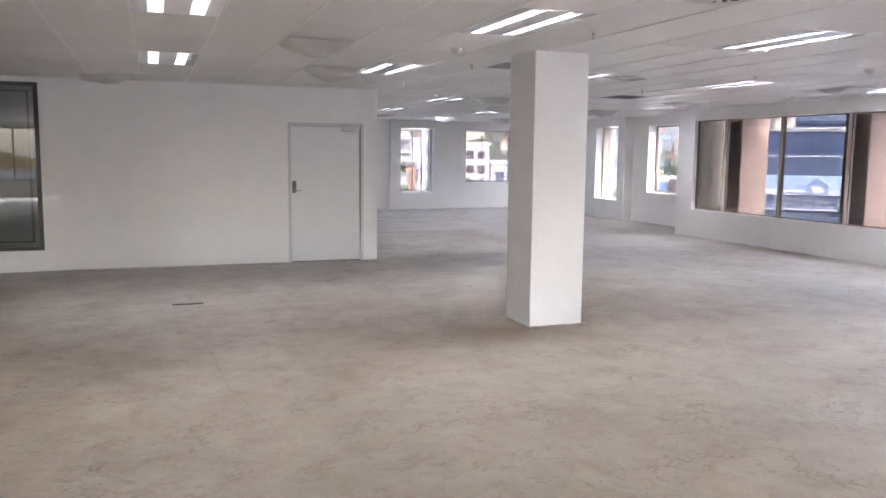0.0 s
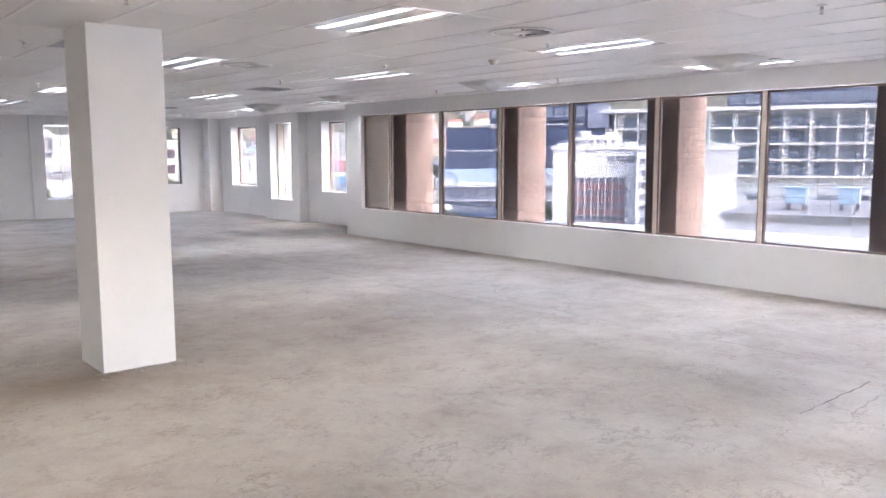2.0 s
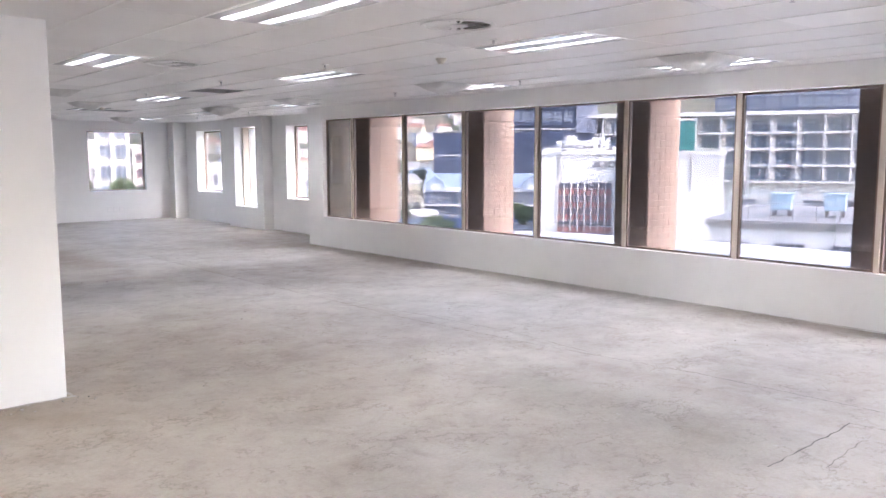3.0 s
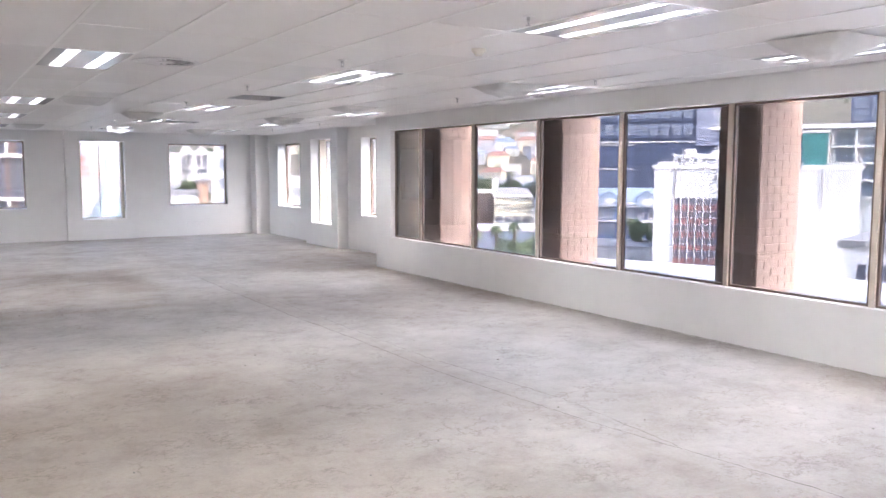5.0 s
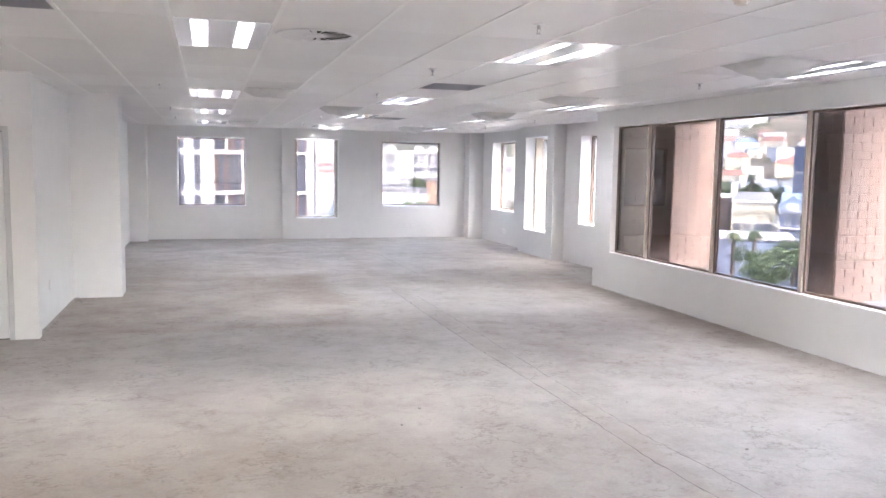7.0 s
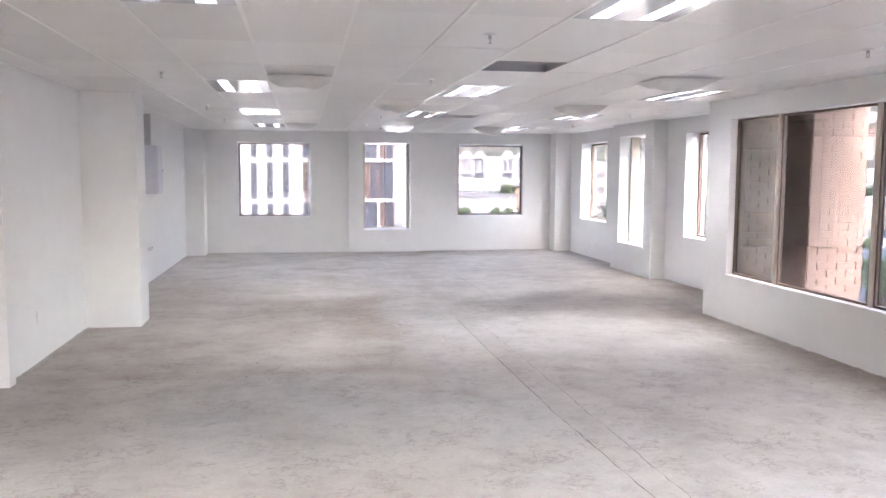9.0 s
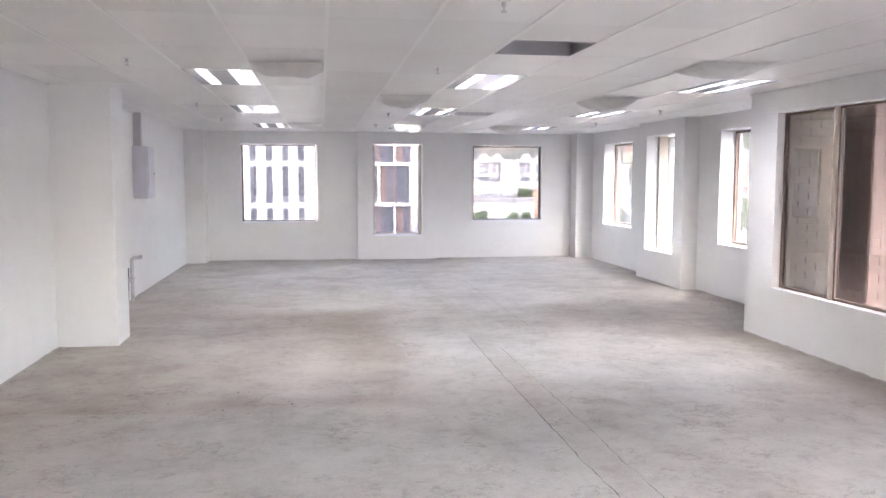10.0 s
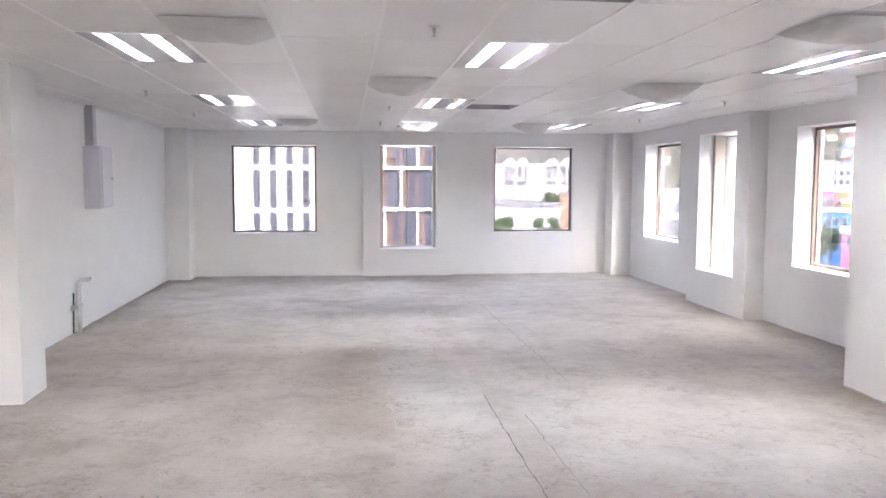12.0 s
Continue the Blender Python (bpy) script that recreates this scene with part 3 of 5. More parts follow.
def prow_window(name, m, width, b, t, depth, label):
    """Two panes that meet in a shallow outward point; local x along the wall, y outwards."""
    ob = thing(name, m, label, "window", kind="structure")
    h = width / 2
    part("window_sill", boxes((-h - 0.02, h + 0.02, -0.012, depth + 0.12, b - 0.03, b + 0.002)), M["sill"], ob, "white painted sill")
    for s in (-1, 1):
        jamb = (-h, -h + 0.05) if s < 0 else (h - 0.05, h)
        part("jamb", boxes((*jamb, depth - 0.15, depth + 0.04, b + 0.004, t - 0.004)), M["cream_jamb"], ob, "cream metal jamb", bevel=0.003)
        bm = bmesh.new()
        p0, p1 = Vector((s * (h - 0.05), depth, 0)), Vector((0, depth + 0.13, 0))
        q = Vector((0, 0.006, 0))
        lo = [bm.verts.new(p + Vector((0, 0, b + 0.02))) for p in (p0, p1, p1 + q, p0 + q)]
        hi = [bm.verts.new(p + Vector((0, 0, t - 0.02))) for p in (p0, p1, p1 + q, p0 + q)]
        bm.faces.new(lo)
        bm.faces.new(hi[::-1])
        for e in range(4):
            bm.faces.new((lo[e], hi[e], hi[(e + 1) % 4], lo[(e + 1) % 4]))
        bmesh.ops.recalc_face_normals(bm, faces=bm.faces)
        pane_part("pane", bm, ob)
        for z in (b + 0.004, t - 0.03):
            bm = bmesh.new()
            a = [p0 + Vector((0, -0.012, 0)), p1 + Vector((0, -0.012, 0)), p1 + Vector((0, 0.02, 0)), p0 + Vector((0, 0.02, 0))]
            lo = [bm.verts.new(p + Vector((0, 0, z))) for p in a]
            hi = [bm.verts.new(p + Vector((0, 0, z + 0.022))) for p in a]
            bm.faces.new(lo)
            bm.faces.new(hi[::-1])
            for e in range(4):
                bm.faces.new((lo[e], hi[e], hi[(e + 1) % 4], lo[(e + 1) % 4]))
            bmesh.ops.recalc_face_normals(bm, faces=bm.faces)
            part("rail", bm, M["beige"], ob)
    part("glass_joint", boxes((-0.006, 0.006, depth + 0.122, depth + 0.132, b + 0.02, t - 0.02)), M["darkframe"], ob, "dark silicone joint")
    return ob


prow_window("window_3", pose((E2[0] + E2[1]) / 2, 22.73, 0), E2[1] - E2[0], E2[2], E2[3], 0.36, "narrow window with two panes meeting in a point")
prow_window("window_6", pose(11.27, (S2[0] + S2[1]) / 2, 0, 0, 0, -90), S2[1] - S2[0], S2[2], S2[3], 0.36, "narrow window with two panes meeting in a point")

# ---- door ----
M["stone_metal"] = shader("dark_lock_metal", (0.12, 0.12, 0.13), 0.4, 0.8)[0]
door = thing("door_1", pose(0, 0, 0), "closed pale grey flush door in a steel frame", "door", kind="structure")
a, b, _, t = DOOR
part("door_frame", boxes((a - 0.012, a + 0.035, DOOR_Y - 0.012, DOOR_Y + 0.14, 0, t + 0.012), (b - 0.035, b + 0.012, DOOR_Y - 0.012, DOOR_Y + 0.14, 0, t + 0.012), (a + 0.035, b - 0.035, DOOR_Y - 0.012, DOOR_Y + 0.14, t - 0.035, t + 0.012)), M["frame_grey"], door, "grey painted steel frame", bevel=0.003)
leaf = part("leaf", boxes((a + 0.041, b - 0.043, DOOR_Y + 0.012, DOOR_Y + 0.052, 0.014, t - 0.041)), M["door"], door, "flush pale grey leaf", bevel=0.002)
# black sheet and strip paint the shade round and under the leaf
part("gap_shade_sheet", boxes((a + 0.036, b - 0.036, DOOR_Y + 0.060, DOOR_Y + 0.070, 0.004, t - 0.036)), M["gap_black"], door)
part("threshold_shade_strip", boxes((a + 0.036, b - 0.036, DOOR_Y + 0.02, DOOR_Y + 0.12, 0.004, 0.009)), M["gap_black"], door)
bm = boxes((1.945, 2.005, DOOR_Y + 0.000, DOOR_Y + 0.011, 1.05, 1.23))
plate = part("lock_plate", bm, M["stone_metal"], door, "dark metal lock plate", bevel=0.002)
bm = bmesh.new()
tube(bm, (1.972, DOOR_Y + 0.002, 1.09), (1.972, DOOR_Y - 0.045, 1.09), 0.009)
tube(bm, (1.972, DOOR_Y - 0.045, 1.09), (2.075, DOOR_Y - 0.045, 1.085), 0.009)
part("door_handle", bm, M["chrome"], door, "chrome lever handle")
bm = boxes((2.70, 2.92, DOOR_Y - 0.045, DOOR_Y + 0.011, 1.985, 2.045))
part("door_closer", bm, M["steel"], door, "grey door closer body", bevel=0.004)
bm = bmesh.new()
tube(bm, (2.86, DOOR_Y - 0.03, 2.05), (2.62, DOOR_Y - 0.16, 2.06), 0.008)
tube(bm, (2.62, DOOR_Y - 0.16, 2.06), (2.74, DOOR_Y - 0.014, 2.075), 0.008)
part("closer_arm", bm, M["steel"], door)

# glazed panel beside it
panel = thing("window_8", pose(0, 0, 0), "dark framed internal glazed panel, reflecting the office", "window", kind="structure")
a, b, z0, z1 = PANEL
bm = bmesh.new()
rect_frame(bm, "y", DOOR_Y - 0.012, 0.1, a, b, z0, z1, 0.055)
for x in (-2.92,):
    box(bm, x - 0.03, x + 0.03, DOOR_Y - 0.012, DOOR_Y + 0.088, z0 + 0.055, z1 - 0.055)
part("window_frame", bm, M["darkframe"], panel, "dark green-grey frame")
pg = part("pane", boxes((a + 0.05, b - 0.05, DOOR_Y + 0.03, DOOR_Y + 0.038, z0 + 0.05, z1 - 0.05)), M["dark_glass"], panel, "dark reflecting glass")
bm = bmesh.new()
rect_frame(bm, "y", DOOR_Y + 0.045, 0.03, -2.86, b - 0.12, z0 + 0.1, z1 - 0.1, 0.03)
part("inner_bead", bm, M["darkframe"], panel)

# windows behind the walker
back = thing("window_9", pose(0, 0, 0), "long ribbon window with bronze frames", "window", kind="structure")
bm = bmesh.new()
rect_frame(bm, "y", SOUTH_Y - 0.12, 0.05, -6.0, 9.5, 0.56, 2.385, 0.04)
for k in range(1, 10):
    box(bm, -6.0 + 1.55 * k - 0.025, -6.0 + 1.55 * k + 0.025, SOUTH_Y - 0.12, SOUTH_Y - 0.07, 0.60, 2.345)
part("window_frame", bm, M["bronze"], back)
pane_part("pane", boxes((-5.96, 9.46, SOUTH_Y - 0.10, SOUTH_Y - 0.094, 0.60, 2.345)), back)

# ---- things on the walls and the floor ----
cab = thing("distribution_box", pose(LEFT_X, 18.05, 1.40), "pale lilac-grey steel distribution box with a shut door", "electrical box")
part("body", boxes((0, 0.20, 0.0, 0.44, 0, 0.745)), M["box_paint"], cab, bevel=0.006)
dr = part("box_door", boxes((0.202, 0.218, 0.012, 0.428, 0.012, 0.733)), M["box_paint"], cab, "shut flat door", bevel=0.003)
bm = bmesh.new()
tube(bm, (0.218, 0.38, 0.36), (0.230, 0.38, 0.36), 0.014)
part("lock", bm, M["steel"], dr, "small round lock")
trunk = thing("cable_trunking", pose(LEFT_X, 18.10, 2.147), "galvanised cable trunking above the box", "trunking")
part("channel", boxes((0.0, 0.10, 0.05, 0.13, 0.0, CEIL - 2.147 + 0.02)), M["steel"], trunk, bevel=0.003)
part("cover", boxes((0.0, 0.08, 0.15, 0.24, 0.0, CEIL - 2.147 + 0.02)), M["steel"], trunk, bevel=0.003)

wp = thing("waste_pipe", pose(LEFT_X + 0.06, 17.56, 0), "grey plastic waste pipe stub with an elbow", "pipe")
bm = bmesh.new()
tube(bm, (0, 0, -0.01), (0, 0, 0.55), 0.026, 16)
part("riser", bm, M["pipe"], wp)
bm = bmesh.new()
pts = [Vector((0.05 * (1 - math.cos(a)), 0, 0.55 + 0.05 * math.sin(a))) for a in (k * math.pi / 14 for k in range(8))]
for p, q in zip(pts, pts[1:]):
    tube(bm, p, q + (q - p) * 0.1, 0.027, 16)
tube(bm, pts[-1], pts[-1] + Vector((0.07, 0.03, 0.012)), 0.026, 16)
part("elbow", bm, M["pipe"], wp)
# black disc stands for the shade inside the pipe's open end
bm = bmesh.new()
tube(bm, pts[-1] + Vector((0.07, 0.03, 0.012)), pts[-1] + Vector((0.074, 0.032, 0.012)), 0.022, 16)
part("open_end", bm, M["black"], wp)
bm = boxes((-0.06, -0.03, -0.05, 0.05, 0.30, 0.34), (-0.032, 0.032, -0.034, 0.034, 0.305, 0.335))
part("bracket", bm, M["steel"], wp)
cu = thing("water_pipe", pose(LEFT_X + 0.02, 17.46, 0), "thin dark metal water pipe with a stop valve", "pipe")
bm = bmesh.new()
tube(bm, (0, 0, -0.01), (0.01, 0.01, 0.47), 0.010, 10)
part("pipe", bm, M["black"], cu)
bm = boxes((-0.02, 0.03, -0.02, 0.03, 0.27, 0.33), (0.025, 0.05, -0.04, 0.04, 0.295, 0.31))
part("valve", bm, M["steel"], cu)


def socket_box(m, label):
    ob = thing("wall_socket", m, label, "socket", "blank wall sockets")
    part("plate", boxes((-0.06, 0.06, -0.008, 0, -0.06, 0.06)), M["white_metal"], ob, bevel=0.003)
    part("insert", boxes((-0.045, 0.045, -0.011, -0.008, -0.045, 0.045)), M["sill"], ob)
    return ob


for x in (9.50, 9.66, 9.82):
    socket_box(pose(x, END_Y, 0.30), "blank white socket plate low on the wall")
for y in (20.85, 21.02):
    socket_box(pose(RIGHT_X, y, 0.30, 0, 0, -90), "blank white socket plate low on the wall")
socket_box(pose(LEFT_X, 12.9, 0.42, 0, 0, 90), "blank white socket plate low on the wall")

# slot cover in the floor
fl = thing("floor_slot", pose(0.29, 8.86, 0.006), "narrow dark slot cover in the screed", "floor slot")
part("plate", boxes((-0.16, 0.16, -0.035, 0.035, 0, 0.006)), M["black"], fl)


def strip(name, pts, width, material, label, z=0.009, jitter=0.01, seed=0, kind="structure"):
    """A long ragged ribbon of filler or dirt lying on the screed."""
    rnd = random.Random(seed)
    bm = bmesh.new()
    line = []
    for (xa, ya), (xb, yb) in zip(pts, pts[1:]):
        n = max(2, int(math.hypot(xb - xa, yb - ya) / 0.07))
        line += [(xa + (xb - xa) * k / n, ya + (yb - ya) * k / n) for k in range(n)]
    line.append(pts[-1])
    prev = None
    for i, (x, y) in enumerate(line):
        x2, y2 = line[min(i + 1, len(line) - 1)]
        x1, y1 = line[max(i - 1, 0)]
        d = Vector((x2 - x1, y2 - y1, 0)).normalized()
        nrm = Vector((-d.y, d.x, 0))
        w = width * rnd.uniform(0.25, 1.0) / 2
        c = Vector((x, y, z)) + nrm * rnd.uniform(-jitter, jitter)
        pair = (bm.verts.new(c + nrm * w), bm.verts.new(c - nrm * w))
        if prev:
            bm.faces.new((prev[0], prev[1], pair[1], pair[0]))
        prev = pair
    bmesh.ops.recalc_face_normals(bm, faces=bm.faces)
    return tagged(new(name, mesh_of(name, bm, material)), label, "floor mark", "", kind)


M["crack"] = paint("crack_dirt", (0.14, 0.128, 0.118), 0.9, 0.25, 9)
M["fine_crack"] = paint("fine_crack_dirt", (0.24, 0.22, 0.20), 0.9, 0.25, 9)
strip("floor_crack", [(7.98, 1.0), (7.94, 2.9), (7.87, 4.16), (7.63, 5.64), (7.47, 7.4), (7.46, 9.0), (7.40, 10.6), (7.39, 12.8), (7.40, 14.4)], 0.009, M["crack"], "long straight crack along the screed", seed=1, jitter=0.006)
strip("floor_crack", [(7.76, 5.0), (7.84, 6.2), (7.66, 7.9), (7.64, 11.5), (7.62, 13.8)], 0.009, M["fine_crack"], "fine crack beside the long one", seed=2)
strip("floor_crack", [(8.20, 14.7), (8.18, 17.0), (8.16, 19.3)], 0.009, M["fine_crack"], "fine crack in the screed", seed=9)
strip("floor_crack", [(6.70, 2.61), (7.28, 2.66)], 0.008, M["fine_crack"], "short crack across the screed", seed=10)
strip("floor_crack", [(6.46, 2.82), (7.56, 2.84)], 0.012, M["crack"], "short crack across the screed", seed=3)
strip("floor_crack", [(7.56, 2.85), (7.62, 2.3), (8.2, 2.15)], 0.010, M["crack"], "short crack across the screed", seed=4)
strip("floor_ridge", [(3.7, 12.05), (4.6, 11.95), (5.4, 12.02), (6.1, 12.12)], 0.02, M["patch"], "ragged edge of an old screed patch", seed=5, jitter=0.03)
strip("floor_ridge", [(6.66, 13.4), (6.62, 14.4), (6.72, 15.2), (6.58, 16.3)], 0.03, M["patch"], "ragged edge of an old screed patch", seed=6, jitter=0.02)
strip("floor_ridge", [(5.4, 16.4), (6.0, 16.3), (6.58, 16.35)], 0.025, M["patch"], "ragged edge of an old screed patch", seed=7, jitter=0.02)
strip("floor_ridge", [(0.1, 8.0), (0.35, 7.0), (0.42, 5.6), (0.6, 4.6)], 0.007, M["fine_crack"], "fine crack in the screed", seed=8)


# dirt line and crumbs along the wall feet
for s, pts in enumerate(([(LEFT_X + 0.03, 12.2), (LEFT_X + 0.03, 14.5)], [(LEFT_X + 0.03, 15.1), (LEFT_X + 0.03, 22.4)], [(BAND_X - 0.02, -2.0), (BAND_X - 0.02, JOG_Y)], [(RIGHT_X - 0.03, 14.5), (RIGHT_X - 0.03, 17.5)], [(-1.5, DOOR_Y - 0.02), (1.85, DOOR_Y - 0.02)], [(3.6, END_Y - 0.02), (6.5, END_Y - 0.02)], [(8.3, END_Y - 0.02), (11.1, END_Y - 0.02)], [(3.3, 6.69), (3.98, 6.69)], [(3.95, 6.7), (3.95, 7.3)])):
    strip("wall_foot_dirt", pts, 0.045, M["patch"], "ragged strip of dirt and old plaster at the wall foot", seed=20 + s, jitter=0.012, z=0.010)

# crumbs of plaster and grit along the wall feet and by the column
rnd = random.Random(9)
bm = bmesh.new()
runs = [((LEFT_X + 0.05, 12.3), (LEFT_X + 0.15, 14.4)), ((LEFT_X + 0.05, 15.2), (LEFT_X + 0.2, 22.0)), ((2.0, DOOR_Y - 0.15), (3.4, DOOR_Y - 0.05)), ((3.2, 6.5), (4.1, 6.68)), ((-1.0, DOOR_Y - 0.1), (1.6, DOOR_Y - 0.03)), ((4.0, 11.7), (6.5, 12.6)), ((5.6, 13.4), (6.8, 16.2)), ((3.3, 15.5), (5.5, 19.5)), ((10.9, 14.6), (11.4, 17.4)), ((1.5, 2.5), (9.8, 9.0))]
for (xa, ya), (xb, yb) in runs:
    for _ in range(34):
        x, y, s = rnd.uniform(xa, xb), rnd.uniform(ya, yb), rnd.uniform(0.002, 0.008)
        v = box(bm, x - s, x + s, y - s * rnd.uniform(0.5, 1.2), y + s, 0.004, 0.006 + s * rnd.uniform(0.5, 1.0))
        for q in v:
            q.co += Vector((rnd.uniform(-1, 1), rnd.uniform(-1, 1), rnd.uniform(-0.3, 0.3))) * s * 0.4
tagged(new("plaster_crumbs", mesh_of("plaster_crumbs", bm, paint("crumbs", (0.36, 0.34, 0.31), 0.9, 0.3, 40))), "scattered grey crumbs of plaster and grit on the screed", "debris", "", "stuff")

# ---- the town outside ----
GROUND = -13.0
HUB = (5.5, 5.0, 1.75)
M["asphalt"] = paint("town_ground", (0.27, 0.265, 0.255), 0.9, 0.15, 0.05)
M["render_white"] = paint("white_render", (0.64, 0.635, 0.63), 0.8, 0.05, 0.25)
M["render_grey"] = paint("lilac_grey_render", (0.52, 0.52, 0.56), 0.8, 0.05, 0.25)
M["cream"] = paint("cream_render", (0.66, 0.60, 0.46), 0.8, 0.05, 0.25)
M["navy"] = paint("navy_cladding", (0.036, 0.052, 0.105), 0.45, 0.08, 0.3)
M["navy_panel"] = paint("slate_blue_cladding", (0.060, 0.078, 0.135), 0.45, 0.08, 0.3)
M["brown"] = paint("brown_cladding", (0.125, 0.088, 0.082), 0.7, 0.06, 0.3)
M["red"] = paint("red_spandrel", (0.30, 0.12, 0.115), 0.6, 0.06, 0.5)
M["blue_paint"] = paint("blue_render", (0.045, 0.078, 0.17), 0.7, 0.08, 0.5)
M["bright_blue"] = paint("bright_blue_render", (0.08, 0.25, 0.60), 0.6, 0.08, 0.5)
M["slate_panel"] = paint("slate_blue_panels", (0.17, 0.19, 0.26), 0.5, 0.06, 0.3)
M["slate"] = paint("blue_grey_roof", (0.21, 0.27, 0.36), 0.6, 0.08, 0.8)
M["rooftile"] = paint("dull_red_roof", (0.28, 0.15, 0.12), 0.8, 0.12, 0.8)
M["greyroof"] = paint("grey_roof", (0.24, 0.24, 0.25), 0.8, 0.12, 0.5)
M["stone"] = paint("dark_stone", (0.14, 0.12, 0.13), 0.8, 0.15, 0.8)
M["pink"] = paint("pink_render", (0.55, 0.20, 0.30), 0.8, 0.08, 0.6)
M["yellow"] = paint("yellow_render", (0.62, 0.47, 0.12), 0.8, 0.08, 0.6)
M["orange"] = paint("orange_render", (0.60, 0.30, 0.16), 0.8, 0.08, 0.6)
M["clay"] = paint("clay_render", (0.40, 0.27, 0.20), 0.8, 0.08, 0.6)
M["teal"] = paint("teal_net", (0.05, 0.20, 0.20), 0.8, 0.2, 0.8)
M["copper"] = paint("pale_blue_lead", (0.38, 0.50, 0.60), 0.6, 0.06, 0.8)
M["bark"] = paint("bark", (0.14, 0.11, 0.085), 0.9, 0.2, 6)
M["town_glass"] = shader("town_window_glass", (0.075, 0.085, 0.115), 0.12)[0]
M["slit_glass"] = shader("slit_window_glass", (0.055, 0.06, 0.08), 0.4)[0]
M["blue_glass"] = shader("blue_window_glass", (0.16, 0.19, 0.25), 0.1)[0]


def leaf_material(name, a, b):
    m, nt, bs = shader(name, a, 0.6)
    geo = nt.nodes.new("ShaderNodeNewGeometry")
    nt.links.new(ramp(nt, geo.outputs["Random Per Island"], ((0.0, a), (1.0, b))), bs.inputs["Base Color"])
    return m


M["leaf"] = leaf_material("leaves", (0.075, 0.115, 0.06), (0.16, 0.20, 0.115))
M["palm_leaf"] = leaf_material("palm_fronds", (0.05, 0.085, 0.035), (0.13, 0.15, 0.07))
ground = structure("ground", boxes((-900, 1500, -600, 1900, GROUND - 1, GROUND)), M["asphalt"], "grey asphalt ground of the town", "ground")


def spot(az, dist):
    return HUB[0] + dist * math.sin(radians(az)), HUB[1] + dist * math.cos(radians(az))


def high(el, dist):
    return HUB[2] + dist * math.tan(radians(el))


def facing(az0, az1, dist):
    """Pose of a front between two bearings: x along it, y away from the office, z up from the ground; and its length."""
    (xa, ya), (xb, yb) = spot(az0, dist), spot(az1, dist)
    return pose(xa, ya, GROUND, 0, 0, math.degrees(math.atan2(yb - ya, xb - xa))), math.hypot(xb - xa, yb - ya)


WINDOWS = {}


def window_mesh(w, h, glass, frame_mat, bars):
    key = (round(w, 2), round(h, 2), glass, frame_mat, bars)
    if key not in WINDOWS:
        bm = bmesh.new()
        box(bm, 0, w, -0.03, 0.02, 0, h)
        n = len(bm.faces)
        f = 0.07
        for x0, x1, z0, z1 in [(0, w, 0, f), (0, w, h - f, h), (0, f, f, h - f), (w - f, w, f, h - f)] + [(w * k / (bars + 1) - f / 2, w * k / (bars + 1) + f / 2, f, h - f) for k in range(1, bars + 1)]:
            box(bm, x0, x1, -0.09, -0.03, z0, z1)
        bm.faces.ensure_lookup_table()
        for i in range(n, len(bm.faces)):
            bm.faces[i].material_index = 1
        WINDOWS[key] = mesh_of("window", bm, (M[glass], M[frame_mat]))
    return WINDOWS[key]


def add_windows(ob, rects, glass="town_glass", frame_mat="render_white", bars=1, name="window"):
    for x0, x1, z0, z1 in rects:
        w = part(name, window_mesh(x1 - x0, z1 - z0, glass, frame_mat, bars), None, ob)
        w.location = (x0, 0, z0)


def grid(x0, x1, nx, z0, z1, nz, w, h):
    """Evenly spread rectangles of w by h."""
    out = []
    for i in range(nx):
        for k in range(nz):
            cx = x0 + (x1 - x0) * (i + 0.5) / nx
            cz = z0 + (z1 - z0) * (k + 0.5) / nz
            out.append((cx - w / 2, cx + w / 2, cz - h / 2, cz + h / 2))
    return out


def building(name, az0, az1, dist, el, depth, material, label, category="building"):
    """A block between two bearings, up to the elevation el; returns it, its width and a height function."""
    m, w = facing(az0, az1, dist)
    ob = thing(name, m, label, category)
    top = high(el, dist) - GROUND
    part("wall", boxes((0, w, 0, depth, 0, top)), M[material], ob)
    part("roof", boxes((-0.2, w + 0.2, -0.2, depth + 0.2, top, top + 0.35)), M["greyroof"] if material.startswith("navy") or name.startswith("low_") else M["render_white"], ob)
    return ob, w, (lambda e: high(e, dist) - GROUND)


# white tower with tall slit windows
ob, w, zf = building("office_tower", -10.0, -0.3, 80, 16, 14, "render_white", "white office tower with tall dark slit windows")
x0 = w * 0.45
rects = []
for k in range(-2, 5):
    zc = 2.9 + 3.97 * k - GROUND
    rects += [(x, x + 0.62, zc + 0.25, zc + 3.72) for x in (x0 + 1.5 * i for i in range(5))]
add_windows(ob, rects, "slit_glass", "navy_panel", 0)
bm = boxes(*[(x0 - 2.4 + 0.28 * i, x0 - 2.22 + 0.28 * i, -0.08, 0.01, 14.3 - (0.35 if i == 3 else 0), 14.9) for i in range(4)])
part("sign_bars", bm, M["red"], ob, "row of small red sign strokes")

